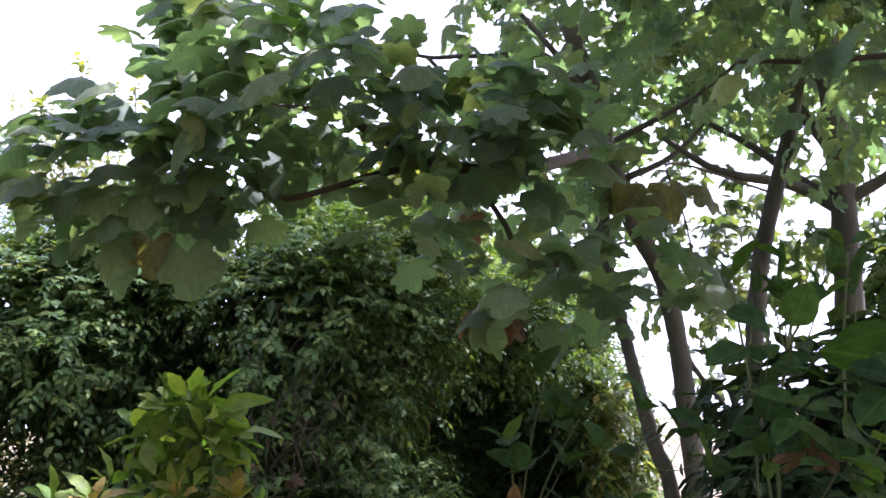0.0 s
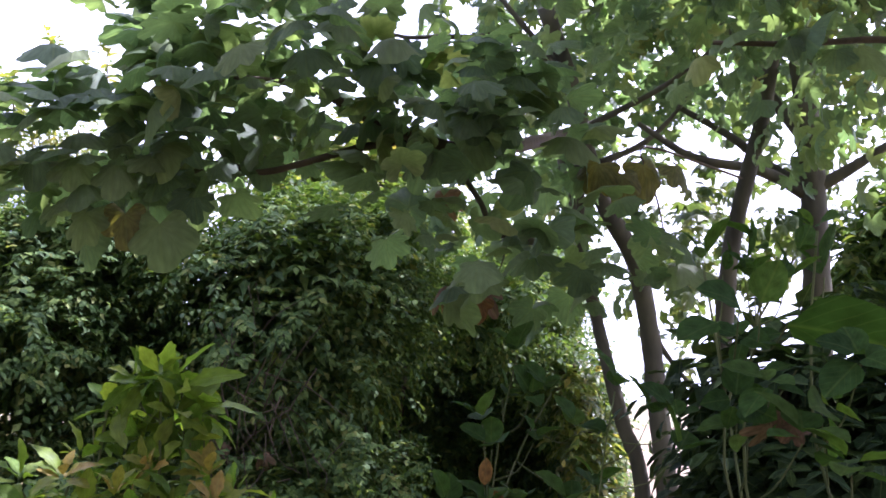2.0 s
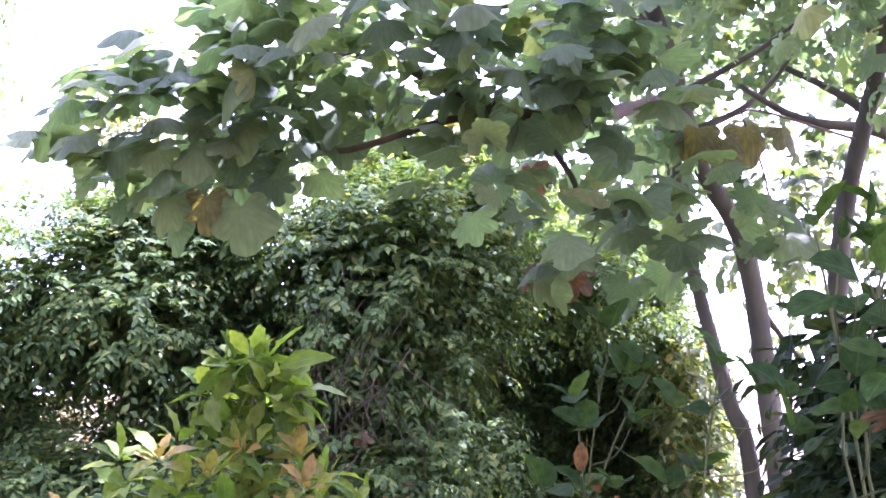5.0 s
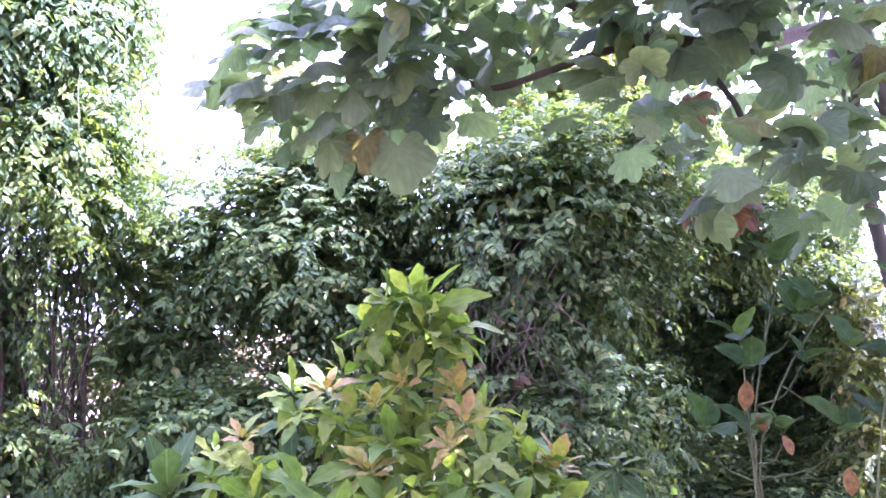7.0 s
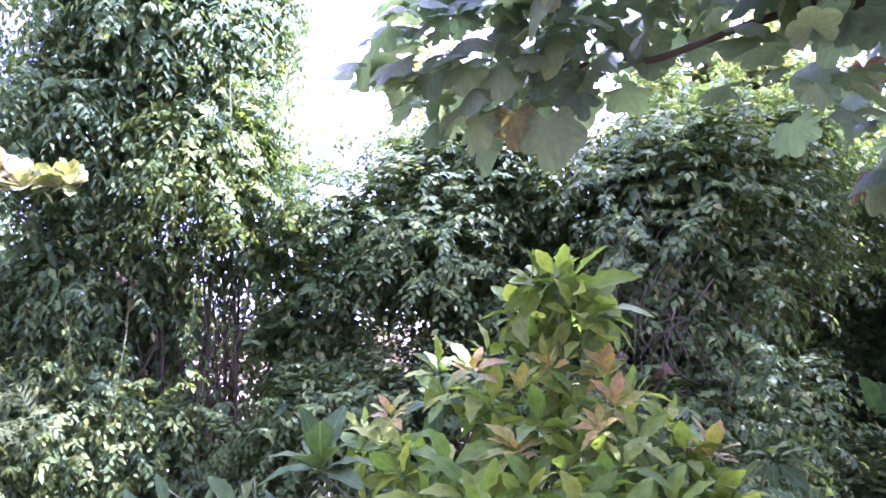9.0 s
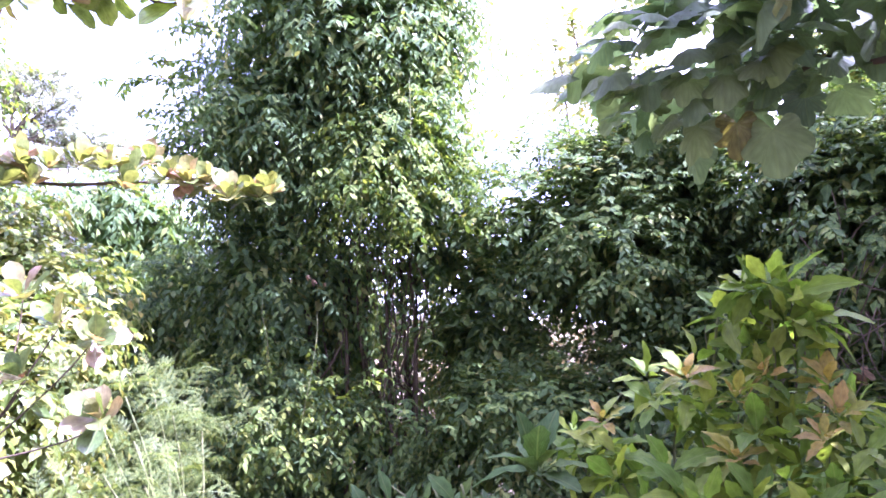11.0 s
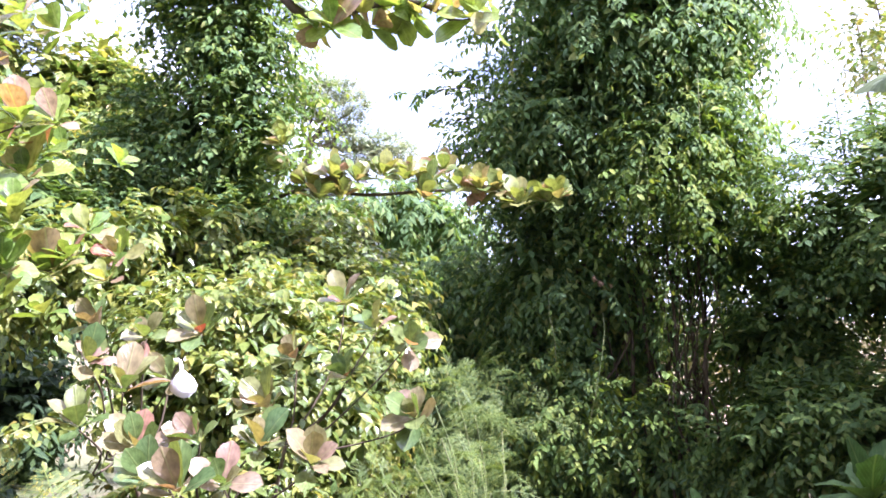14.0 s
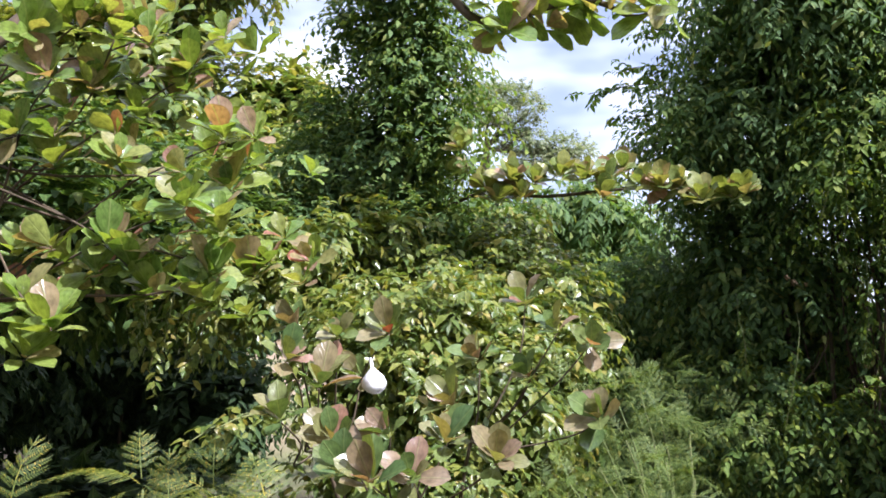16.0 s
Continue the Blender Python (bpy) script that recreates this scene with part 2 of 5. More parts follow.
M_BROAD = leaf_material("broad soft leaf", [(0, (0.02, 0.065, 0.014)), (0.6, (0.033, 0.095, 0.018)), (1, (0.055, 0.125, 0.02))], 0.65, 0.45, (1.6, 1.7, 0.4), 0.1, 0.3, 6, 0.06)
# near-black green, the deep shade of thickets put into the leaf colour
M_SHADE = leaf_material("undergrowth leaf darkened for shade", [(0, (0.016, 0.05, 0.014)), (0.7, (0.028, 0.078, 0.018)), (1, (0.05, 0.11, 0.022))], 0.6, 0.25, sheen=0.1)
M_FERN = leaf_material("feathery leaflet", [(0, (0.075, 0.16, 0.03)), (0.7, (0.13, 0.225, 0.03)), (1, (0.33, 0.36, 0.035))], 0.42, 0.42, (1.4, 1.3, 0.5), 0.05)
M_MIMOSA = leaf_material("pale feathery leaflet", [(0, (0.07, 0.16, 0.025)), (0.75, (0.115, 0.215, 0.028)), (1, (0.18, 0.27, 0.03))], 0.5, 0.42, (1.3, 1.3, 0.6), 0.05)
M_DEAD = leaf_material("withered brown leaf", [(0, (0.1, 0.085, 0.045)), (0.5, (0.12, 0.11, 0.045)), (1, (0.15, 0.135, 0.045))], 0.75, 0.34, (1.2, 1.0, 0.55), 0.1, 0.5, 6, 0.15)
M_YELLOW = leaf_material("yellowing leaf", [(0, (0.095, 0.135, 0.03)), (0.5, (0.12, 0.155, 0.028)), (1, (0.15, 0.175, 0.028))], 0.55, 0.4, (1.4, 1.3, 0.4), 0.15, 0.5)
# for pale hanging vines, and for sun painted onto creeper-clad sides
M_BRIGHT = leaf_material("bright green creeper leaf", [(0, (0.05, 0.13, 0.018)), (0.6, (0.095, 0.195, 0.022)), (1, (0.16, 0.25, 0.03))], 0.55, 0.4, (1.5, 1.5, 0.45), sheen=0.15)
M_GAP_FILL = leaf_material("yellow-green filler for ochre ground", [(0, (0.115, 0.145, 0.045)), (0.6, (0.175, 0.205, 0.065)), (1, (0.25, 0.275, 0.09))], 0.7, 0.25, (1.1, 1.05, 0.6), 0.05)
M_RUST = leaf_material("rust-orange ageing leaf", [(0, (0.13, 0.095, 0.022)), (0.6, (0.165, 0.125, 0.02)), (1, (0.19, 0.15, 0.025))], 0.6, 0.35, (1.3, 1.0, 0.5), 0.15, 0.5)
M_BARK = bark_material("grey-brown bark", (0.034, 0.03, 0.016), (0.095, 0.086, 0.046))
M_TWIG = bark_material("brown twig", (0.04, 0.028, 0.014), (0.095, 0.068, 0.034), 30)
M_STEM = bark_material("green stem", (0.07, 0.1, 0.025), (0.16, 0.17, 0.06), 30)
M_GROUND = ground_material()
WHITE, wn2, wl2 = nodes_of("thin white plastic")
wn2["Principled BSDF"].inputs["Base Color"].default_value = (0.8, 0.8, 0.82, 1)
wn2["Principled BSDF"].inputs["Roughness"].default_value = 0.35

# ---- leaf shapes: base at the origin, tip towards +y, upper face towards +z, one metre long ----


def blade(breadth, belly=0.45, fold=0.25, sag=0.25, rows=3, point=1.0, wave=0.0, stalk=0.0, tooth=0.0):
    """A simple leaf: verts, faces and (u, v) of a blade folded along its midrib and curving down to the tip."""
    verts, uv, faces = [(0, stalk, 0)], [(0, 0.5)], []
    for i in range(1, rows + 1):
        u = i / (rows + 1)
        half = breadth / 2 * (math.sin(math.pi * u ** (math.log(0.5) / math.log(belly))) ** point)
        half *= 1 + tooth * (-1) ** i * min(1, 2 * u)
        y, z = stalk + u * (1 - stalk), -sag * u * u
        w = wave * math.sin(u * 17)
        verts += [(-half, y, z + half * fold * 2 + w), (0, y, z), (half, y, z + half * fold * 2 - w)]
        uv += [(u, max(0, 0.5 - half / breadth)), (u, 0.5), (u, min(1, 0.5 + half / breadth))]
    tip = len(verts)
    verts.append((0, 1, -sag))
    uv.append((1, 0.5))
    faces += [(0, 2, 1), (0, 3, 2)]
    for i in range(rows - 1):
        a = 1 + 3 * i
        faces += [(a, a + 1, a + 4, a + 3), (a + 1, a + 2, a + 5, a + 4)]
    a = tip - 3
    faces += [(a, a + 1, tip), (a + 1, a + 2, tip)]
    return np.array(verts, float), faces, np.array(uv, float)


def kite(breadth, sag=0.2, lift=0.08):
    """The plainest small leaf, two halves folded along the midrib."""
    h = breadth / 2
    return (np.array([(0, 0, 0), (-h, 0.46, lift - sag * 0.2), (0, 1, -sag), (h, 0.46, lift - sag * 0.2)]), [(0, 2, 1), (0, 3, 2)],
            np.array([(0, 0.5), (0.46, 0.0), (1, 0.5), (0.46, 1.0)]))


def lobed(lobes=5, cut=0.45, sag=0.3, seed=0, steps=6):
    """A palmate leaf: rounded lobes round the end of the stalk, ribs raised, edges hanging."""
    rng = random.Random(seed)
    count, hub = lobes * steps, np.array((0, 0.38))
    verts, uv, faces = [(0, hub[1], 0)], [(0.5, 0.5)], []
    reach = [1.0 - 0.34 * abs(2 * k / (lobes - 1) - 1) ** 1.5 + rng.uniform(-0.06, 0.06) for k in range(lobes)]
    span = radians(290)
    for ring, part_of in ((0, 0.5), (1, 1.0)):
        for i in range(count + 1):
            s = i / count * lobes
            k = min(int(s), lobes - 1)
            ph = s - k
            a = -span / 2 + span * i / count
            bulge = abs(math.sin(math.pi * ph)) ** 0.7
            r = 0.62 * reach[k] * ((1 - cut) + cut * bulge) if ring else 0.62 * reach[k] * 0.42
            z = -sag * (r / 0.62) ** 2 * 0.8 - (0.05 if ring else 0.02) * (1 - bulge) + rng.uniform(-0.02, 0.02) * ring
            verts.append((math.sin(a) * r, hub[1] + math.cos(a) * r, z))
            uv.append((0.5 + 0.5 * part_of, 0.5 + (ph - 0.5) * 0.9 * part_of))
    n = count + 1
    for i in range(count):
        faces += [(0, 1 + i + 1, 1 + i), (1 + i, 2 + i, 1 + n + i + 1, 1 + n + i)]
    return np.array(verts, float), faces, np.array(uv, float)


def merged(shapes):
    """Several shapes as one."""
    verts, faces, uv, base = [], [], [], 0
    for v, f, t in shapes:
        verts.append(v)
        uv.append(t)
        faces += [tuple(base + i for i in face) for face in f]
        base += len(v)
    return np.concatenate(verts), faces, np.concatenate(uv)


def moved(shape, m):
    v, f, t = shape
    return v @ np.array(m.to_3x3()).T + np.array(m.translation), f, t


def frond(pairs=9, leaflets=11, seed=1, long=0.3, wide=0.26, arch=0.12, fine=0.19):
    """A twice-feathered leaf: side ribs in pairs along an arching midrib, each set with small leaflets."""
    out, rng = [], random.Random(seed)
    small = (np.array([(0, 0, 0), (-0.5, 0.5, 0.05), (0, 1, -0.05), (0.5, 0.5, 0.05)], float) * (wide, 1, 1), [(0, 3, 2, 1)],
             np.array([(0, 0.5), (0.5, 0.2), (1, 0.5), (0.5, 0.8)], float))
    rib = (np.array([(-0.006, 0, 0), (0.006, 0, 0), (0.004, 1, 0), (-0.004, 1, 0)], float), [(0, 1, 2, 3)], np.full((4, 2), 0.5))
    for i in range(5):
        y0, y1 = i / 5, (i + 1) / 5
        out.append((np.array([(-0.008, y0, -arch * y0 * y0), (0.008, y0, -arch * y0 * y0), (0.008, y1, -arch * y1 * y1), (-0.008, y1, -arch * y1 * y1)], float), [(0, 1, 2, 3)], np.full((4, 2), 0.5)))
    for i in range(pairs):
        y = 0.2 + 0.78 * i / pairs
        size = long * math.sin(math.pi * (0.24 + 0.66 * (i + 0.5) / pairs))
        for s in (-1, 1):
            arm = pose(0, y, -arch * y * y, -10 - 60 * arch * y + rng.uniform(-8, 8), 0, -s * (62 - 26 * i / pairs)) @ Matrix.Scale(size, 4)
            out.append(moved(rib, arm))
            for k in range(leaflets):
                for q in (-1, 1):
                    out.append(moved(small, arm @ pose(0, 0.08 + 0.9 * k / leaflets, -0.12 * (k / leaflets) ** 2, 0, q * 12, -q * 66) @ Matrix.Scale(fine * (1 - 0.5 * (k / leaflets) ** 3), 4)))
    return merged(out)


def mesh_of(name, shape, material, smooth=True):
    v, f, t = shape
    me = bpy.data.meshes.new(name)
    me.from_pydata(v.tolist(), [], f)
    layer = me.uv_layers.new(name="leaf")
    idx = np.empty(len(me.loops), int)
    me.loops.foreach_get("vertex_index", idx)
    layer.data.foreach_set("uv", t[idx].ravel())
    me.polygons.foreach_set("use_smooth", [smooth] * len(me.polygons))
    me.materials.append(material)
    return me


SMALL = [blade(0.5, 0.42, 0.2, 0.2, 2), blade(0.42, 0.4, 0.3, 0.35, 2), blade(0.55, 0.45, 0.12, 0.1, 2)]
NARROW = [blade(0.36, 0.4, 0.2, 0.3, 2), blade(0.32, 0.38, 0.3, 0.45, 2), blade(0.4, 0.42, 0.12, 0.2, 2)]
THIN = [blade(0.4, 0.42, 0.2, 0.35, 1), blade(0.36, 0.4, 0.3, 0.4, 1), blade(0.42, 0.45, 0.1, 0.2, 1)]
ALMOND = [blade(0.62, 0.66, 0.14, s, 7, 0.56, w, 0.0) for s, w in ((0.12, 0.01), (0.3, 0.015), (-0.1, 0.01), (0.2, -0.015))]
SHRUB = [blade(0.44, 0.54, 0.16, s, 8, 0.92, w, 0.0, 0.1) for s, w in ((0.25, 0.025), (0.45, 0.03), (0.1, -0.025), (0.65, 0.025))]
ROUND = [blade(0.8, 0.42, 0.14, s, 5, 0.6, w) for s, w in ((0.15, 0.015), (0.3, -0.02), (0.05, 0.02))]
OVAL = [blade(0.52, 0.5, 0.18, s, 5, 0.7, w) for s, w in ((0.12, 0.01), (0.3, 0.02), (0.02, -0.01))]
LOBED = [lobed(5, 0.17, 0.34, 1), lobed(5, 0.22, 0.5, 2), lobed(7, 0.26, 0.28, 3), lobed(5, 0.14, 0.65, 4)]
LOBED_LITE = [lobed(5, 0.3, 0.4, 5, 4), lobed(5, 0.34, 0.8, 6, 4), lobed(7, 0.4, 0.5, 7, 3)]
KITES = [kite(0.5, 0.25), kite(0.42, 0.35), kite(0.58, 0.15)]
TINY = [blade(0.55, 0.45, 0.2, 0.25, 1), blade(0.45, 0.42, 0.3, 0.3, 1), blade(0.6, 0.48, 0.1, 0.1, 1)]
DEAD = [lobed(5, 0.45, 1.3, 8), lobed(5, 0.4, 1.0, 9)]

# ---- building helpers ----
WALKER_EYE = np.array((0.0, 0.0, 1.7))  # the walker's mean eye point


def unit(v):
    v = np.asarray(v, float)
    return v / np.maximum(np.linalg.norm(v, axis=-1, keepdims=True), 1e-9)


def thing(name, base, label, category, group="", kind=""):
    root = new(name)
    root.empty_display_size = 0.1
    root.location = base
    return tagged(root, label, category, group, kind)


def under(ob, parent, label="", kind=""):
    """Hang a part whose coordinates are the world's under its thing."""
    ob.parent = parent
    if parent.parent is None:
        ob.matrix_parent_inverse = Matrix.Translation(-parent.location)
    return tagged(ob, label, "", "", kind)


def curve_through(points, steps=5):
    """A smooth line through the points (Catmull-Rom)."""
    p = np.asarray(points, float)
    p = np.concatenate([[2 * p[0] - p[1]], p, [2 * p[-1] - p[-2]]])
    out = []
    for i in range(1, len(p) - 2):
        for k in range(steps):
            s = k / steps
            out.append(0.5 * (2 * p[i] + (p[i + 1] - p[i - 1]) * s + (2 * p[i - 1] - 5 * p[i] + 4 * p[i + 1] - p[i + 2]) * s * s
                              + (3 * p[i] - p[i - 1] - 3 * p[i + 1] + p[i + 2]) * s ** 3))
    return np.array(out + [p[-2]])


def tube_shape(points, r0, r1, sides=8, steps=5, knots=0.06, seed=0):
    """A round, tapering, slightly knotty stem along the points."""
    line = curve_through(points, steps)
    rng = np.random.default_rng(seed)
    tang = unit(np.gradient(line, axis=0))
    ref = np.array((0.31, 0.17, 0.94)) if abs(tang[0][2]) < 0.9 else np.array((0.9, 0.3, 0.1))
    verts, faces = [], []
    for i, (c, t) in enumerate(zip(line, tang)):
        u = unit(np.cross(t, ref))
        v = np.cross(t, u)
        r = (r0 + (r1 - r0) * i / (len(line) - 1)) * (1 + rng.uniform(-knots, knots))
        for k in range(sides):
            a = 2 * math.pi * k / sides
            verts.append(c + (u * math.cos(a) + v * math.sin(a)) * r)
    for i in range(len(line) - 1):
        for k in range(sides):
            a, b = i * sides + k, i * sides + (k + 1) % sides
            faces.append((a, b, b + sides, a + sides))
    faces += [tuple(range(sides))[::-1], tuple(range(len(verts) - sides, len(verts)))]
    return np.array(verts), faces, np.zeros((len(verts), 2))


def stem_part(name, parent, points, r0, r1, material, label="", sides=8, steps=5, seed=0):
    return under(new(name, mesh_of(name, tube_shape(points, r0, r1, sides, steps, 0.06, seed), material)), parent, label)


def frames_of(tips, normals):
    """Axes of leaves from the way of the tip and the way the upper face looks."""
    y = unit(tips)
    x = unit(np.cross(y, normals))
    z = np.cross(x, y)
    return np.stack([x, y, z], axis=-1)


def leaf_objects(name, parent, shapes, material, at, axes, sizes, label="", stems=()):
    """Leaves as parts of their own, on shared meshes, each on the nearest of the stems given."""
    ends = np.array([e for e, _ in stems]) if stems else None
    meshes = [mesh_of(name, s, material) for s in shapes]
    for i in range(len(at)):
        holder = stems[int(np.argmin(np.linalg.norm(ends - at[i], axis=1)))][1] if stems else parent
        ob = under(new(name, meshes[i % len(meshes)]), holder, label)
        m = np.eye(4)
        m[:3, :3], m[:3, 3] = axes[i] * sizes[i], at[i]
        ob.matrix_basis = Matrix(m.tolist())


def foliage(name, parent, shapes, material, at, axes, sizes, label=""):
    """Uncountable leaves joined into one part."""
    verts, faces, uv, base = [], [], [], 0
    for k, (v, f, t) in enumerate(shapes):
        pick = slice(k, None, len(shapes))
        a, r, s = at[pick], axes[pick], sizes[pick]
        if not len(a):
            continue
        w = np.einsum("nij,vj->nvi", r * s[:, None, None], v) + a[:, None, :]
        verts.append(w.reshape(-1, 3))
        uv.append(np.tile(t, (len(a), 1)))
        count = len(v)
        for face in f:
            fa = np.array(face)
            faces.append((base + np.arange(len(a))[:, None] * count + fa).tolist())
        base += count * len(a)
    flat = [f for group in faces for f in group]
    return under(new(name, mesh_of(name, (np.concatenate(verts), flat, np.concatenate(uv)), material)), parent, label, "stuff")


def leaves(parent, shapes, material, at, axes, sizes, single=200, name="leaf", label="", rest="foliage", light=None, stems=()):
    """The leaves of a plant: some of those nearest the eye singly, the others joined."""
    order = np.argsort(np.linalg.norm(at - WALKER_EYE, axis=1))
    at, axes, sizes = at[order], axes[order], np.asarray(sizes)[order]
    n = min(single, len(at))
    pick = np.zeros(len(at), bool)
    if n:
        near = np.arange(min(len(at), n * 6))
        pick[near[:: max(1, len(near) // n)][:n]] = True
    leaf_objects(name, parent, shapes, material, at[pick], axes[pick], sizes[pick], label, stems)
    if (~pick).any():
        foliage(rest, parent, light or shapes, material, at[~pick], axes[~pick], sizes[~pick], label)


def shell(lumps, per_metre, seed, rough=0.22, deep=0.35, reach=0.0, gaps=(), recess=-9.0):
    """Points on the uneven outside of a plant made of rounded masses, and the way out at each."""
    rng = np.random.default_rng(seed)
    c = np.array([l[:3] for l in lumps])
    r = np.maximum(np.array([l[3:] for l in lumps]) - reach, 0.12)
    turn = np.arctan2(c[:, 0], c[:, 1])
    area = 4 * math.pi * ((r[:, 0] * r[:, 1]) ** 1.6 / 3 + (r[:, 0] * r[:, 2]) ** 1.6 / 3 + (r[:, 1] * r[:, 2]) ** 1.6 / 3) ** (1 / 1.6)
    at, out = [], []
    for k in range(len(c)):
        n = max(8, int(area[k] * per_metre))
        d = unit(rng.normal(size=(n, 3)))
        grow = np.array([noise.noise(Vector((c[k] + q * r[k]) * 2.1)) for q in d]) * rough * 1.9
        fine = rng.normal(size=n) * rough * 0.35
        inward = np.where(rng.random(n) < deep, rng.uniform(0.35, 0.95, n), 1.0)
        p = d * (1 + grow + fine)[:, None] * inward[:, None] * r[k]
        nn = unit(d / r[k])
        ca, sa = math.cos(turn[k]), math.sin(turn[k])
        rot = np.array([[ca, sa, 0], [-sa, ca, 0], [0, 0, 1]])
        p, nn = p @ rot.T + c[k], nn @ rot.T
        hollow = np.array([noise.noise(Vector(q) * 2.6 + Vector((7, 3, seed * 0.1))) for q in p])
        keep = (p[:, 2] > 0.03) & (hollow + rng.normal(size=n) * 0.12 > recess)
        for j in range(len(c)):
            if j != k:
                cj, sj = math.cos(turn[j]), math.sin(turn[j])
                q = (p - c[j]) @ np.array([[cj, sj, 0], [-sj, cj, 0], [0, 0, 1]]) / r[j]
                keep &= (np.linalg.norm(q, axis=1) > 0.72) | (rng.random(n) < 0.12)
        at.append(p[keep])
        out.append(nn[keep])
    at, out = np.concatenate(at), np.concatenate(out)
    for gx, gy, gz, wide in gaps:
        # a hole along the sightline from the eye, showing the sunlit land beyond
        axis = unit(np.array((gx, gy, gz)) - WALKER_EYE)
        rel = at - WALKER_EYE
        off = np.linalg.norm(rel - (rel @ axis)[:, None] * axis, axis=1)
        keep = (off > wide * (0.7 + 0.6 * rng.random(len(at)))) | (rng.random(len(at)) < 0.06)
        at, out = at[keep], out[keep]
    return at, out


def sprays(at, out, seed, length, count, size, hang=0.6, lift=0.35, spread=0.9):
    """Twigs at the points, each with leaves in turn on both sides: places, axes and sizes of the leaves."""
    rng = np.random.default_rng(seed)
    n = len(at)
    way = unit(out + rng.normal(size=(n, 3)) * 0.5 + np.array((0, 0, lift - hang * 0.5)))
    lean = rng.normal(size=(n, 3)) * 0.22
    bigger = rng.uniform(0.78, 1.25, n)
    long = length * rng.uniform(0.6, 1.3, n)
    ps, ts, ns, ss = [], [], [], []
    for j in range(count):
        s = (j + 0.6) / count
        down = np.array((0, 0, -hang))
        p = at + (way * s + down * s * s * 0.7) * long[:, None]
        tang = unit(way + down * 1.4 * s)
        side = unit(np.cross(tang, (0, 0, 1.0)) + 1e-6)
        sgn = 1 if j % 2 else -1
        tip = tang * 0.6 + side * sgn * (spread if j < count - 1 else 0.1) + rng.normal(size=(n, 3)) * 0.2 + np.array((0, 0, -0.5 * hang))
        up = np.array((0, 0, 1.15 - 0.5 * hang)) + out * (0.2 + 0.65 * hang) + lean + rng.normal(size=(n, 3)) * 0.17
        ps.append(p)
        ts.append(tip)
        ns.append(up)
        ss.append(size * bigger * rng.uniform(0.7, 1.2, n) * (1.0 - 0.25 * (j == count - 1)))
    p, t, m, s = np.concatenate(ps), np.concatenate(ts), np.concatenate(ns), np.concatenate(ss)
    order = rng.permutation(len(p))
    return p[order], frames_of(t, m)[order], s[order]


def twig_lines(parent, ends, material, r=0.006, name="twig"):
    """Thin twigs from pairs of points."""
    for k in range(0, len(ends) - 1, 2):
        a, b = np.array(ends[k]), np.array(ends[k + 1])
        mid = (a + b) / 2 + np.array((0, 0, 0.04 * np.linalg.norm(b - a)))
        stem_part(name, parent, [a, mid, b], r, r * 0.5, material, "", 5, 3, k)


def along(ends, per, seed, hang=0.3):
    """Points with ways out along pairs of points."""
    rng = np.random.default_rng(seed)
    at, out = [], []
    for k in range(0, len(ends) - 1, 2):
        a, b = np.array(ends[k]), np.array(ends[k + 1])
        for s in np.linspace(0.1, 1, per):
            at.append(a + (b - a) * s + rng.normal(size=3) * 0.02)
            out.append(unit(unit(b - a) + rng.normal(size=3) * 0.7 + np.array((0, 0, -hang))))
    return np.array(at), np.array(out)


def rosette(centre, axis, seed, n=8, size=0.2, low=25, high=85):
    """Leaves in a whorl at a twig's end."""
    rng = np.random.default_rng(seed)
    axis = unit(axis)
    u = unit(np.cross(axis, (0.3, 0.9, 0.2)))
    v = np.cross(axis, u)
    at, tip, up, sz = [], [], [], []
    for i in range(n):
        a = i * 2.4 + rng.uniform(-0.35, 0.35)
        tilt = radians(low + (high - low) * ((i + 0.5) / n) + rng.uniform(-8, 8))
        rad = u * math.cos(a) + v * math.sin(a)
        tip.append(axis * math.cos(tilt) + rad * math.sin(tilt))
        up.append(axis * math.sin(tilt) - rad * math.cos(tilt))
        at.append(np.array(centre) + axis * 0.03 * (1 - i / n) + rad * 0.01)
        sz.append(size * rng.uniform(0.6, 1.2))
    return np.array(at), frames_of(np.array(tip), np.array(up)), np.array(sz)


def whorls(centres, seed, n, size, axis_of, low=25, high=85, jitter=0.35):
    rng = np.random.default_rng(seed)
    got = [rosette(c, unit(axis_of(np.array(c)) + rng.normal(size=3) * jitter), seed * 97 + i, n, size * rng.uniform(0.85, 1.15), low, high) for i, c in enumerate(centres)]
    return tuple(np.concatenate([g[k] for g in got]) for k in range(3))


def limb_path(a, b, rise, seed):
    rng = np.random.default_rng(seed)
    a, b = np.array(a, float), np.array(b, float)
    d = np.linalg.norm(b - a)
    return [a, a + (b - a) * 0.35 + np.array((0, 0, rise * d)) + rng.normal(size=3) * 0.05 * d, a + (b - a) * 0.75 + np.array((0, 0, rise * d * 0.6)) + rng.normal(size=3) * 0.03 * d, b]


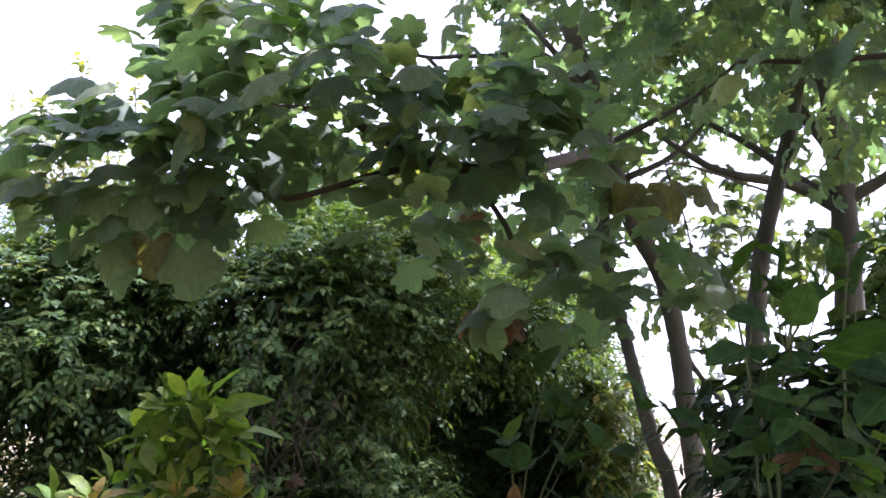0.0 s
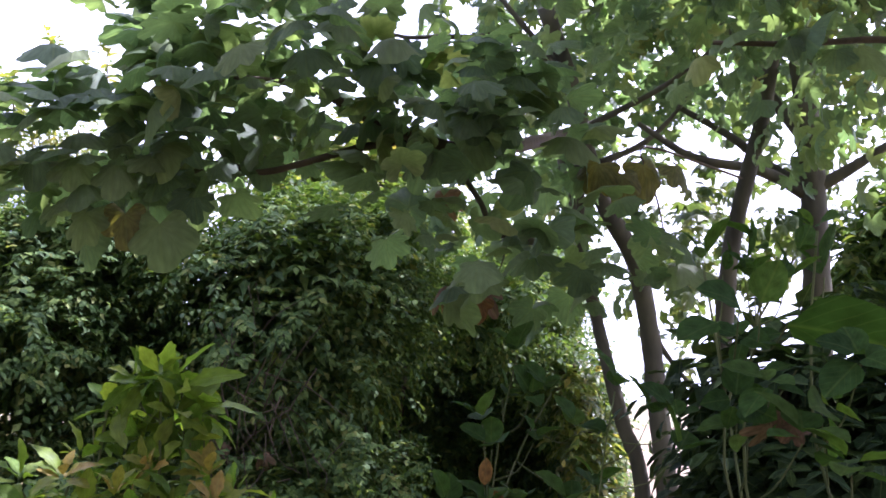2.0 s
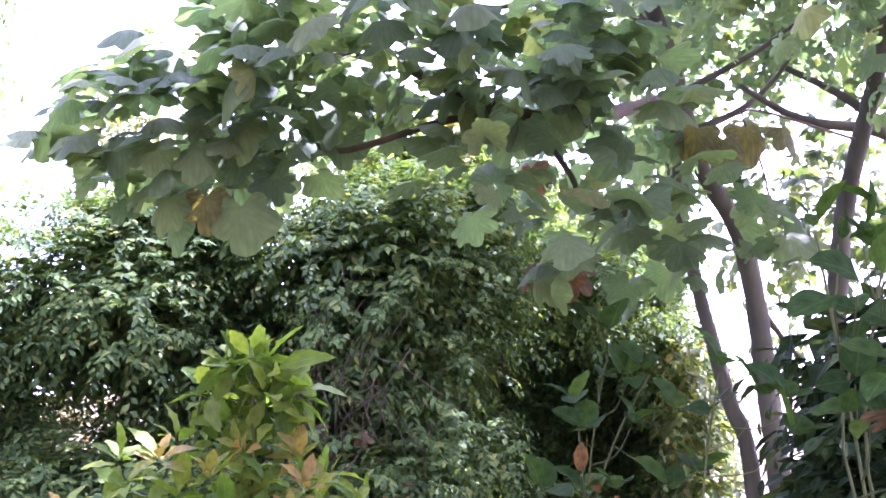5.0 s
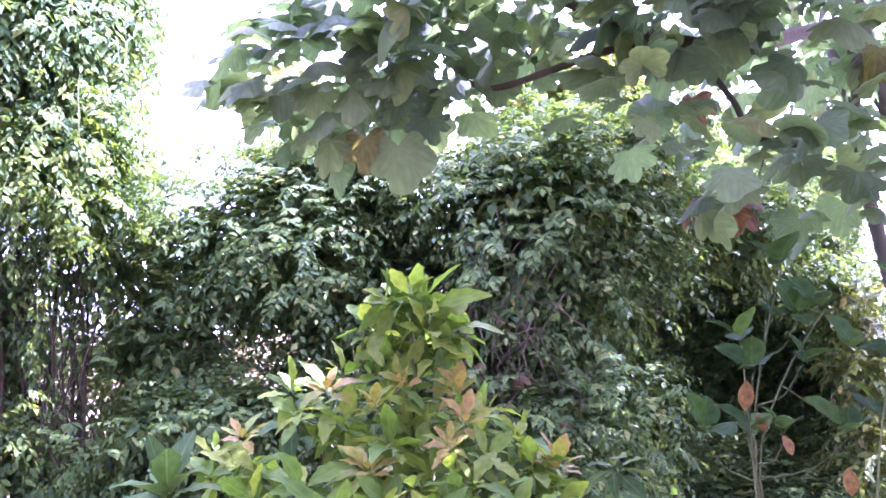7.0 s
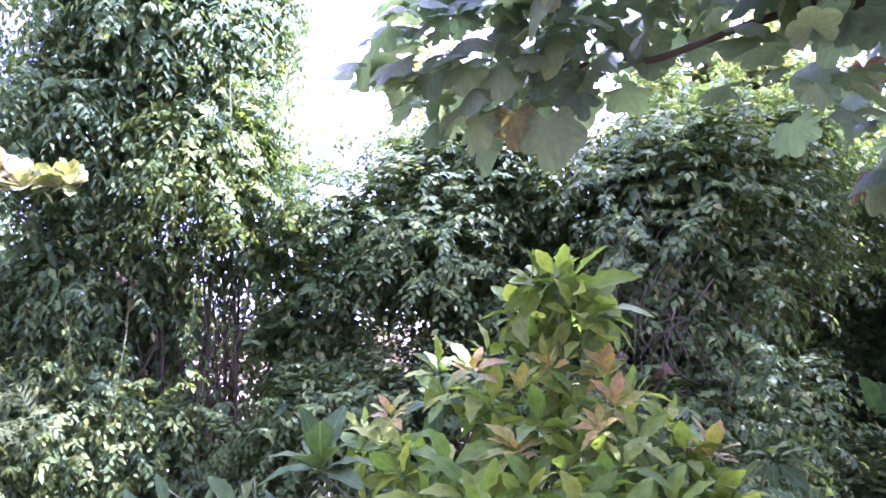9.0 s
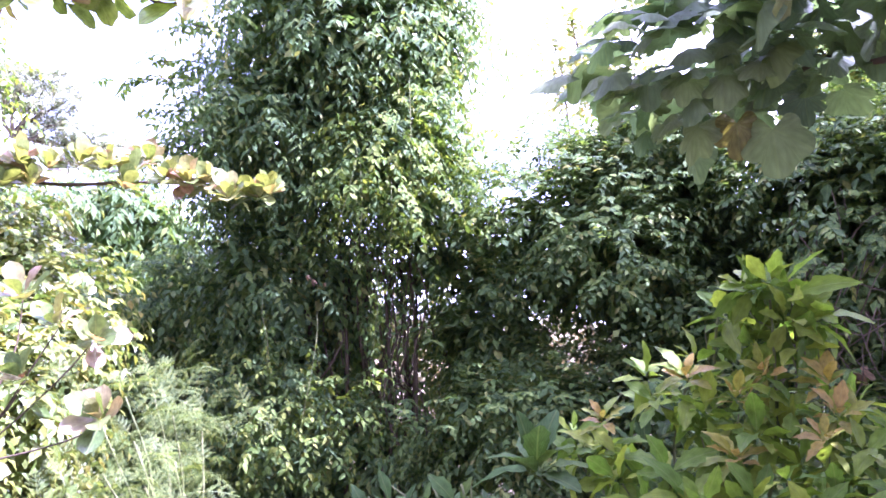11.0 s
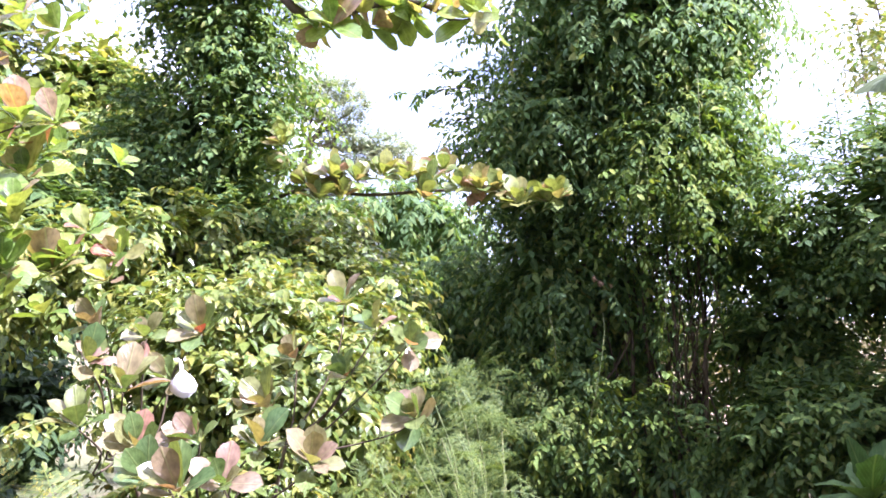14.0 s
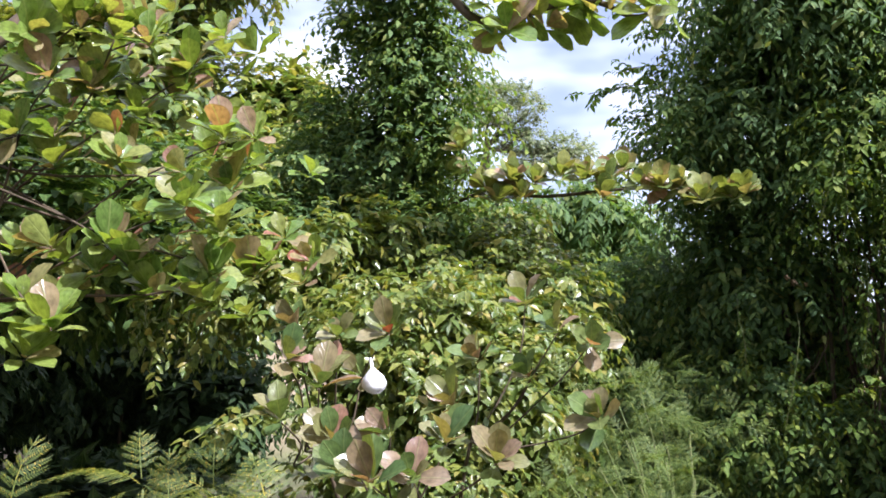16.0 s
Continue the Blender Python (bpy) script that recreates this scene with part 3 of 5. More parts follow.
def stalks(parent, foot, centres, material, r0, r1, mains=3, drop=0.16, name="stem"):
    """A few main stems from the ground, and short side stems from them to the other leaf clusters."""
    pts = [np.array(c, float) for c in centres]
    order = sorted(range(len(pts)), key=lambda i: math.atan2(pts[i][0], pts[i][1]))
    groups = [g for g in np.array_split(order, mains) if len(g)]
    made = []
    for k, g in enumerate(groups):
        top = max(g, key=lambda i: pts[i][2])
        start = np.array(foot, float) * 0.55 + np.array((pts[top][0], pts[top][1], 0)) * 0.45
        start[2] = -0.03
        line = curve_through(limb_path(start, pts[top], 0.0, k), 8)
        made.append((pts[top], stem_part(name, parent, line[::4], r0, r1, material, "", 6, 3, k)))
        for i in g:
            if i != top:
                aim = pts[i] - np.array((0, 0, drop))
                near = line[np.argmin(np.linalg.norm(line - aim, axis=1))]
                made.append((pts[i], stem_part("side_stem", parent, [near, near * 0.4 + pts[i] * 0.6 - np.array((0, 0, 0.03)), pts[i]], r1 * 0.9, r1 * 0.5, material, "", 5, 3, int(i))))
    return made


def facing(at, out, share, seed):
    """Keeps all the points turned to the eye and a share of those on the far side."""
    rng = np.random.default_rng(seed)
    towards = np.einsum("ij,ij->i", out, unit(WALKER_EYE - at))
    keep = (towards > -0.25) | (rng.random(len(at)) < share)
    return at[keep], out[keep]


def clad_plant(name, label, category, lumps, material, seed, per_metre, length, count, size, hang=0.6, lift=0.35, single=200, deep=0.35, rough=0.22, stems=5, group="", shapes=SMALL, gaps=(), core=0.6, light=None, recess=-0.3, bulges=0):
    """A shrub, hedge or creeper-clad tree: stems, limbs into its masses, and leafy sprays all over."""
    base = np.mean([l[:2] for l in lumps], axis=0)
    root = thing(name, (base[0], base[1], 0.0), label, category, group)
    rng = np.random.default_rng(seed)
    for k in range(min(stems, len(lumps))):
        foot = np.array((base[0] + rng.uniform(-0.3, 0.3), base[1] + rng.uniform(-0.3, 0.3), -0.05))
        c = np.array(lumps[k][:3])
        top = c + np.array((0, 0, lumps[k][5] * 0.5))
        stem_part("stem", root, [foot, foot * 0.5 + c * 0.5 + np.array((rng.uniform(-.15, .15), rng.uniform(-.15, .15), -0.1)), top], 0.035, 0.012, M_TWIG, "", 7, 5, k)
    lumps, heart = list(lumps), list(lumps)
    for k in range(bulges):
        # smaller leafy masses standing out of the large ones
        big = lumps[int(rng.integers(len(lumps) - k))]
        c = np.array(big[:3])
        d = unit(rng.normal(size=3) + unit(WALKER_EYE - c) * 0.9 + np.array((0, 0, 0.4)))
        c = c + d * np.array(big[3:]) * 0.74
        wide = rng.uniform(0.16, 0.34) + length * 0.4
        lumps.append((*c, wide, wide * 0.85, wide * rng.uniform(0.65, 0.95)))
    at, out = facing(*shell(lumps, per_metre, seed, rough, deep, length * 0.4, gaps, recess), 0.4, seed)
    leaves(root, shapes, material, *sprays(at, out, seed + 1, length, count, size, hang, lift), single, "leaf", "", "foliage", light)
    if core:
        at, out = facing(*shell(lumps, per_metre * core * 1.3, seed + 2, rough * 0.6, 0.5, length * 0.4 + 0.2, gaps), 0.6, seed)
        foliage("inner_foliage", root, KITES, material, *sprays(at, out, seed + 3, length, 6, size * 1.45, hang, lift))
        # the shaded heart of the plant, old and larger leaves
        at, out = shell(heart, 170, seed + 4, 0.1, 0.4, length * 0.4 + 0.3, gaps)
        foliage("heart_foliage", root, KITES, material, *sprays(at, out, seed + 5, length, 5, max(size * 2.0, 0.135), 0.3, 0.1))
    return root


# ---- ground and distance ----
gm = bmesh.new()
bmesh.ops.create_grid(gm, x_segments=60, y_segments=60, size=1500)
for v in gm.verts:
    d = math.hypot(v.co.x, v.co.y)
    k = (d / 1500) ** 1.6 if d > 0 else 0
    v.co.x, v.co.y = v.co.x * max(k, 0.004), v.co.y * max(k, 0.004)
    v.co.z = 0.05 * noise.noise(Vector((v.co.x * 0.3, v.co.y * 0.3, 0))) if math.hypot(v.co.x, v.co.y) < 80 else 0
gme = bpy.data.meshes.new("ground")
gm.to_mesh(gme)
gm.free()
gme.materials.append(M_GROUND)
tagged(new("ground", gme), "dry sunlit ground with grass and bare earth", "ground", "", "structure")

# unseen wall, added to block low southern skylight from the plants
wall, wall_n, wall_l = nodes_of("dark unseen wall")
wall_noise = wall_n.new("ShaderNodeTexNoise")
wall_noise.inputs["Scale"].default_value, wall_noise.inputs["Detail"].default_value = 3.0, 8
wall_ramp = ramp_of(wall_n, [(0.3, (0.05, 0.045, 0.04)), (0.7, (0.12, 0.105, 0.09))])
wall_l.new(wall_noise.outputs["Fac"], wall_ramp.inputs["Fac"])
wall_l.new(wall_ramp.outputs["Color"], wall_n["Principled BSDF"].inputs["Base Color"])
wb = bmesh.new()
bmesh.ops.create_cube(wb, size=1)
bmesh.ops.scale(wb, vec=(26, 0.25, 6.4), verts=wb.verts)
bmesh.ops.translate(wb, vec=(-2, -3.2, 3.15), verts=wb.verts)
wme = bpy.data.meshes.new("wall_skyblock")
wb.to_mesh(wme)
wb.free()
wme.materials.append(wall)
tagged(new("wall_skyblock", wme), "plain dark wall added unseen behind the walker to block skylight", "wall", "", "structure")

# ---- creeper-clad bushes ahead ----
# points that holes pass through, each along a sightline from the eye
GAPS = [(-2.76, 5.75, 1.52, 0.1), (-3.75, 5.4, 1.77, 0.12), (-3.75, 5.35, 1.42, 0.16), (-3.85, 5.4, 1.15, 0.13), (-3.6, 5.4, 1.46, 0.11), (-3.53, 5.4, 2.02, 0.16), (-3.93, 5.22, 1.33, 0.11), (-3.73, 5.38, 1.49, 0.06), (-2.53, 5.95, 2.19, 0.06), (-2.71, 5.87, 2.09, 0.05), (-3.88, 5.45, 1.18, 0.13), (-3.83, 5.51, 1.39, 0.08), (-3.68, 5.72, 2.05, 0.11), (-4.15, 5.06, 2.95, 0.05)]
BUSH = [
    (-0.79, 6.24, 2.33, 0.95, 1.1, 1.15),
    (-0.8, 6.15, 1.04, 0.8, 1, 1.03),
    (-2.48, 5.96, 2.34, 1, 1, 0.77),
    (-3.4, 5.73, 1.7, 0.56, 0.7, 0.64),
    (-2.9, 5.51, 0.97, 0.85, 0.8, 0.56),
    (-1.78, 6.14, 1.43, 0.78, 0.9, 0.94),
    (-2.19, 6.12, 2.8, 0.63, 0.8, 0.46),
    (-0.16, 6.55, 2.75, 0.38, 0.7, 0.63),
    (-1.36, 5.76, 0.71, 1.15, 0.9, 0.77)]
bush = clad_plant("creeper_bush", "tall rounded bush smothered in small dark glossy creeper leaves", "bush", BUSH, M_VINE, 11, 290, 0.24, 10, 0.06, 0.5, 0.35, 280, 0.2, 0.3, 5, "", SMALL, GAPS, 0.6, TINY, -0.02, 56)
BUSH_TWIGS = [(-2.8, 5.69, 3.02), (-3.01, 5.62, 3.29), (-2.68, 5.71, 3.18), (-2.84, 5.68, 3.41), (-3.23, 5.58, 2.9), (-3.2, 5.68, 3.11), (-2.53, 5.86, 3.32)]
for k in range(1, len(BUSH_TWIGS)):
    stem_part("twig", bush, [np.array(BUSH_TWIGS[0]) + (0.15 * k - 0.4, 0.2, -0.3), BUSH_TWIGS[k]], 0.006, 0.003, M_TWIG, "", 5, 3, k)
ta, to = along([p for k in range(1, len(BUSH_TWIGS)) for p in (tuple(np.array(BUSH_TWIGS[0]) + (0.15 * k - 0.4, 0.2, -0.3)), BUSH_TWIGS[k])], 7, 5)
leaves(bush, SMALL, M_VINE, *sprays(ta, to, 6, 0.12, 4, 0.06, 0.4), 20, "leaf", "", "twig_foliage")

# a patch of bare brown twigs with a few dead leaves on the bush's face
DRY_BUSH = [(-0.87, 5.3, 1.67), (-0.81, 5.15, 1.5), (-1, 5.22, 1.54), (-0.55, 5.17, 1.21)]
rng_d = np.random.default_rng(505)
for k in range(64):
    a = np.array(DRY_BUSH[0]) + (0.02, -0.14, -0.08) + rng_d.normal(size=3) * (0.16, 0.08, 0.28)
    b = a + unit(rng_d.normal(size=3) * (0.6, 0.3, 1.6)) * rng_d.uniform(0.15, 0.5)
    stem_part("twig", bush, [a, (a + b) / 2 + rng_d.normal(size=3) * 0.04, b], 0.004, 0.002, M_TWIG, "", 5, 3, k)
leaf_objects("leaf", bush, DEAD, M_DEAD, np.array(DRY_BUSH[1:]), frames_of(np.array([(0.3, -0.4, -0.9), (-0.5, -0.4, -0.5), (0.2, -0.2, -1.0)]), np.array([(0, -0.9, 0.4)] * 3)), np.array([0.12, 0.09, 0.09]), "dead dull brown leaf")
# roof, rear and side masses include unseen ones, added to darken the hollow
BUSH_RIGHT = [
    (-0.12, 7.23, 3.01, 0.61, 0.7, 0.52),
    (0.68, 7.29, 2.51, 0.61, 0.8, 0.47),
    (0.23, 8.12, 3.68, 0.48, 0.5, 0.32),
    (0.83, 10.32, 1.3, 1.46, 0.5, 1.66),
    (1.15, 7.68, 2.01, 0.3, 0.5, 0.4),
    (0.87, 8.84, 2.9, 1.09, 1.1, 0.57),
    (1.02, 9.79, 3.28, 1.21, 0.9, 0.57),
    (1.52, 9.24, 1.9, 0.42, 0.8, 1.44),
    (0.54, 7.61, 0.33, 1.19, 0.8, 0.54),
    (-1.03, 8.88, 1.85, 0.69, 0.9, 1.83),
    (0.05, 9.0, 1.5, 0.9, 0.6, 1.3),
    (1.38, 9.3, 1.3, 0.5, 0.9, 1.3),
    (0.6, 8.2, 2.75, 0.9, 1.0, 0.45),
    (0.5, 11.3, 2.0, 1.7, 0.5, 2.0),
    (1.72, 8.5, 1.2, 0.28, 0.9, 1.2)]
clad_plant("creeper_bush", "shaded dark bush with small creeper leaves and a hollow underneath", "bush", BUSH_RIGHT, M_VINE, 21, 108, 0.25, 9, 0.064, 0.4, 0.35, 160, 0.35, 0.22, 0, "", TINY, (), 1.2)
COLUMN_RIGHT = [
    (1.45, 7.63, 1.86, 0.22, 0.35, 0.4),
    (1.5, 7.51, 1.32, 0.22, 0.4, 0.59),
    (1.58, 7.35, 0.81, 0.34, 0.45, 0.53)]
clad_plant("creeper_column", "narrow stem clad in sunlit light green creeper", "creeper", COLUMN_RIGHT, M_LIGHT, 31, 110, 0.22, 7, 0.07, 0.6, 0.2, 120, stems=1)
FAR_MID = [
    (-0.37, 8.74, 4.02, 0.41, 0.7, 0.7),
    (0.14, 8.5, 3.31, 0.62, 0.7, 0.5),
    (-1.11, 8.23, 4.08, 0.67, 0.6, 0.39)]
clad_plant("shrub", "bright backlit shrub behind the dark bush", "shrub", FAR_MID, M_LIGHT, 36, 45, 0.3, 7, 0.11, 0.4, 0.4, 60, 0.3, 0.35)

# clumps added behind the gaps, standing in for bright ochre ground
GAP_FILL = [
    (-7.5, 9.4, 0.75, 1.4, 0.8, 1.05),
    (-5.2, 10.4, 0.7, 1.1, 0.8, 1.0)]
for k, lump in enumerate(GAP_FILL):
    clump = thing("gap_clump", (lump[0], lump[1], 0), "leafy clump added behind the gaps in place of sunlit ochre ground", "grass")
    ta, to = shell([lump], 42, 240 + k, 0.3, 0.5, 0.1)
    foliage("foliage", clump, KITES, M_GAP_FILL, *sprays(ta, to, 250 + k, 0.4, 6, 0.2, 0.1, 0.8))

# ---- tall creeper-clad tree ----
TOWER = [
    (-4.3, 5.08, 4.01, 1.06, 1.1, 0.91),
    (-4.82, 4.8, 3.14, 0.74, 1, 0.67),
    (-3.97, 5.29, 2.97, 0.65, 0.85, 0.65),
    (-4.98, 5.11, 2.14, 0.78, 1, 0.74),
    (-4.95, 5.09, 1, 0.69, 0.8, 0.92),
    (-4.41, 5.35, 0.59, 0.73, 0.7, 0.68),
    (-4.21, 4.96, 4.67, 0.98, 1, 0.51),
    (-5.63, 4.78, 0.74, 0.53, 0.6, 0.63),
    (-5.7, 4.96, 1.72, 0.39, 0.6, 0.59),
    (-3.85, 5.72, 2.31, 0.3, 0.5, 0.38),
    (-3.99, 6.13, 1.55, 0.33, 0.5, 0.57),
    (-3.88, 5.98, 0.66, 0.37, 0.5, 0.56),
    (-4.86, 5.62, 1.73, 0.43, 0.6, 0.77)]
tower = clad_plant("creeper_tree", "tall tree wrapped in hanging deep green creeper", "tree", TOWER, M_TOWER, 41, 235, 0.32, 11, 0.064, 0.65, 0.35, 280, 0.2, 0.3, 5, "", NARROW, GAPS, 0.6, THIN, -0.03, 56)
TOWER_SPRIGS = [(-4.96, 4.39, 3.5), (-5.43, 3.83, 3.45), (-5, 4.42, 3.29), (-5.23, 4.02, 3.23), (-4.97, 4.33, 3.62), (-5.29, 4.1, 3.65), (-5.1, 4.4, 3.03), (-5.3, 4.17, 3), (-4.99, 4.34, 3.89), (-5.12, 4.17, 3.92)]
twig_lines(tower, TOWER_SPRIGS, M_TWIG)
ta, to = along(TOWER_SPRIGS, 15, 7, 0.1)
leaves(tower, SMALL, M_TOWER, *sprays(ta, to, 8, 0.16, 7, 0.07, 0.3), 20, "leaf", "", "sprig_foliage")
TOWER_STEMS = [(-4.41, 5.35, 2.9), (-4.32, 5.28, 0.52), (-4.09, 5.37, 2.74), (-3.93, 5.32, 0.56), (-4.15, 5.23, 2.59), (-3.96, 5.19, 0.62), (-3.91, 5.3, 2.41), (-3.83, 5.28, 0.58), (-4.45, 5.13, 2.52), (-4.28, 5.05, 0.55), (-3.98, 5.52, 2.21), (-4.04, 5.36, 0.54)]
for k in range(0, len(TOWER_STEMS), 2):
    a, b = np.array(TOWER_STEMS[k]), np.array(TOWER_STEMS[k + 1])
    b[2] = -0.03
    stem_part("vine_stem", tower, [a, a * 0.6 + b * 0.4 + (0.06 * (-1) ** k, 0, 0), b], 0.008, 0.019, M_TWIG, "bare brown climbing stem", 6, 6, k)
rng_s = np.random.default_rng(404)
for k in range(26):
    a = np.array(TOWER_STEMS[2 * (k % 6)]) + rng_s.normal(size=3) * (0.16, 0.12, 0.2)
    b = np.array(TOWER_STEMS[2 * (k % 6) + 1]) + rng_s.normal(size=3) * (0.16, 0.12, 0.0)
    b[2] = -0.02
    way = [a + (b - a) * f + rng_s.normal(size=3) * (0.1, 0.08, 0.0) for f in (0.0, 0.2, 0.4, 0.6, 0.8)] + [b]
    stem_part("vine_stem", tower, way, 0.004, 0.011, M_TWIG, "", 5, 3, k)
    if k % 3:
        va, vo = along([tuple(way[1]), tuple(way[3])], 7, 700 + k, 0.4)
        leaves(tower, SMALL, M_TOWER, *sprays(va, vo, 720 + k, 0.12, 4, 0.07, 0.7), 0, "leaf", "", "stem_foliage")
TOWER_VINES = [(-3.39, 4.61, 3.26), (-3.52, 4.74, 2.23), (-3.73, 4.47, 2.87), (-3.83, 4.37, 2.26), (-3.69, 4.47, 2.71), (-3.75, 4.51, 2.15), (-4.33, 4.22, 1.81), (-4.29, 4.24, 1.34), (-3.99, 4.39, 1.69), (-4.04, 4.28, 0.98), (-3.74, 4.72, 2.04), (-3.77, 4.7, 1.5), (-3.19, 4.98, 3.3), (-3.28, 5.08, 2.63), (-3.57, 4.65, 2.61), (-3.63, 4.67, 2.08)]
for k in range(0, len(TOWER_VINES), 2):
    a, b = np.array(TOWER_VINES[k]), np.array(TOWER_VINES[k + 1])
    mid = (a + b) / 2 + np.array((0.05, -0.03, 0.02))
    vine = stem_part("hanging_vine", tower, [a + unit(a - WALKER_EYE) * 0.4 + (0, 0, 0.1), a + unit(a - WALKER_EYE) * 0.12 + (0, 0, 0.04), a + (0, 0, -0.06), mid, b], 0.004, 0.002, M_STEM, "pale hanging vine", 5, 4, k)
    va, vo = along([tuple(a), tuple(b)], 20, 50 + k, 0.8)
    leaves(vine, SMALL, M_BRIGHT, *sprays(va, vo, 60 + k, 0.05, 3, 0.048, 0.8), 24, "leaf", "", "vine_foliage")
# brighter sprays where sun strikes the tree; the light is in their colour
LIT_SIDE = [
    (-3.6, 4.55, 3.0, 0.3, 0.25, 0.3), (-3.5, 4.75, 2.55, 0.3, 0.2, 0.3), (-3.78, 4.48, 2.6, 0.25, 0.15, 0.35), (-3.35, 4.95, 2.85, 0.25, 0.2, 0.35),
    (-4.5, 4.4, 1.25, 0.4, 0.2, 0.25), (-4.2, 4.35, 0.95, 0.4, 0.2, 0.25), (-4.6, 4.35, 0.75, 0.4, 0.2, 0.3), (-3.95, 4.55, 1.1, 0.3, 0.2, 0.3)]
ta, to = shell(LIT_SIDE, 48, 431, 0.35, 0.4)
leaves(tower, SMALL, M_BRIGHT, *sprays(ta, to, 432, 0.24, 8, 0.058, 0.8), 40, "leaf", "", "young_foliage")
DRY_TOWER = [(-4.03, 4.38, 2.01), (-3.97, 4.44, 1.99), (-4.09, 4.39, 2.04)]
leaf_objects("leaf", tower, DEAD, M_DEAD, np.array(DRY_TOWER), frames_of(np.array([(0.3, -0.5, -0.6), (-0.4, -0.3, -0.7), (0.1, -0.4, -0.9)]), np.array([(0, -0.8, 0.6)] * 3)), np.array([0.045, 0.04, 0.04]), "dried brown leaf")
GAP_TREE = [(-4.49, 6.14, 1.38), (-4.34, 6.26, 1.72), (-4.07, 6.43, 1.96), (-4.35, 6.36, 2.07), (-4.38, 6.32, 2.32), (-4.1, 6.3, 1.84), (-4.26, 6.41, 2.17)]
gap = thing("sapling", (GAP_TREE[0][0], GAP_TREE[0][1], 0), "thin crooked sapling with sparse yellow-green leaves", "sapling")
stem_part("trunk", gap, [(GAP_TREE[0][0], GAP_TREE[0][1], -0.05), *GAP_TREE[:3]], 0.03, 0.012, M_TWIG)
for k in range(3, len(GAP_TREE)):
    stem_part("twig", gap, [GAP_TREE[1], GAP_TREE[k]], 0.01, 0.004, M_TWIG, "", 5, 3, k)
ta, to = along([p for k in range(2, len(GAP_TREE)) for p in (GAP_TREE[1], GAP_TREE[k])], 9, 9)
leaves(gap, SMALL, M_LIGHT, *sprays(ta, to, 10, 0.14, 5, 0.07, 0.5), 60)

# ---- the left side: column, hedges, far trees ----
COLUMN = [
    (-5.48, 2.33, 3.62, 0.5, 0.55, 0.65),
    (-5.65, 2.39, 2.94, 0.54, 0.65, 0.65),
    (-6.16, 2.27, 2.84, 0.52, 0.6, 0.6),
    (-5.49, 2.45, 2.29, 0.45, 0.5, 0.45),
    (-5.26, 2.29, 4.45, 0.49, 0.5, 0.7),
    (-5.78, 2.04, 2.29, 0.48, 0.6, 0.4)]
column = clad_plant("creeper_tree", "slender tree trunk thickly wrapped in dark creeper", "tree", COLUMN, M_TOWER, 51, 220, 0.22, 8, 0.056, 0.5, 0.3, 200, 0.35, 0.25, 2, "", SMALL, (), 1.0, TINY, -0.3, 10)
COLUMN_TWIGS = [(-5.3, 2.58, 3.45), (-5.21, 2.76, 3.41), (-5.6, 1.99, 3.68), (-5.62, 1.89, 3.75), (-5.24, 2.55, 3.67), (-5.14, 2.67, 3.77), (-5.71, 2, 3.35), (-5.76, 1.94, 3.23)]
twig_lines(column, COLUMN_TWIGS, M_TWIG, 0.004)
ta, to = along(COLUMN_TWIGS, 8, 11)
leaves(column, SMALL, M_TOWER, *sprays(ta, to, 12, 0.1, 4, 0.06, 0.4), 16, "leaf", "", "twig_foliage")
# sunlight on the column's right side, put in as brighter leaves
COLUMN_LIT_SIDE = [(-5.26, 2.14, 3.68, 0.2, 0.2, 0.28), (-5.21, 2.28, 3.42, 0.2, 0.2, 0.28), (-5.09, 2.47, 3.61, 0.2, 0.2, 0.28), (-5.08, 2.56, 3.2, 0.2, 0.2, 0.28), (-5.19, 2.4, 2.94, 0.2, 0.2, 0.28), (-5.09, 2.61, 2.79, 0.2, 0.2, 0.28), (-5.16, 2.52, 2.49, 0.2, 0.2, 0.28), (-5.11, 2.66, 2.23, 0.2, 0.2, 0.28)]
ta, to = shell(COLUMN_LIT_SIDE, 70, 441, 0.35, 0.4)
leaves(column, SMALL, M_BRIGHT, *sprays(ta, to, 442, 0.2, 7, 0.052, 0.7), 30, "leaf", "", "young_foliage")
MID_HEDGE = [
    (-4.59, 2.08, 1.62, 0.72, 0.6, 0.36),
    (-4.18, 2.36, 1.26, 0.5, 0.6, 0.5),
    (-4.43, 1.67, 1.32, 0.4, 0.5, 0.46),
    (-3.98, 1.79, 0.92, 0.8, 0.6, 0.34),
    (-5.16, 1.74, 2.05, 0.39, 0.5, 0.28),
    (-4.94, 2.7, 1.75, 0.4, 0.5, 0.4),
    (-5.14, 1.14, 1.98, 0.29, 0.4, 0.14),
    (-5.73, 3.28, 2.32, 0.34, 0.5, 0.36)]
sun_hedge = clad_plant("hedge", "sunlit tangle of light green creeper leaves", "hedge", MID_HEDGE, M_LIGHT, 61, 320, 0.24, 8, 0.064, 0.65, 0.3, 280, 0.25, 0.3, 4, "", SMALL, (), 0.8, TINY, 0.03, 26)
LIGHT_SPRIG = [(-4.07, 1.18, 1.29), (-3.86, 0.83, 1.32), (-3.86, 0.83, 1.32), (-3.8, 0.59, 1.22), (-3.85, 0.88, 1.32), (-3.69, 0.67, 1.28)]
twig_lines(sun_hedge, LIGHT_SPRIG, M_STEM, 0.005)
ta, to = along(LIGHT_SPRIG, 9, 15)
leaves(sun_hedge, SMALL, M_LIGHT, *sprays(ta, to, 16, 0.1, 4, 0.06, 0.4), 40, "leaf", "", "sprig_foliage")
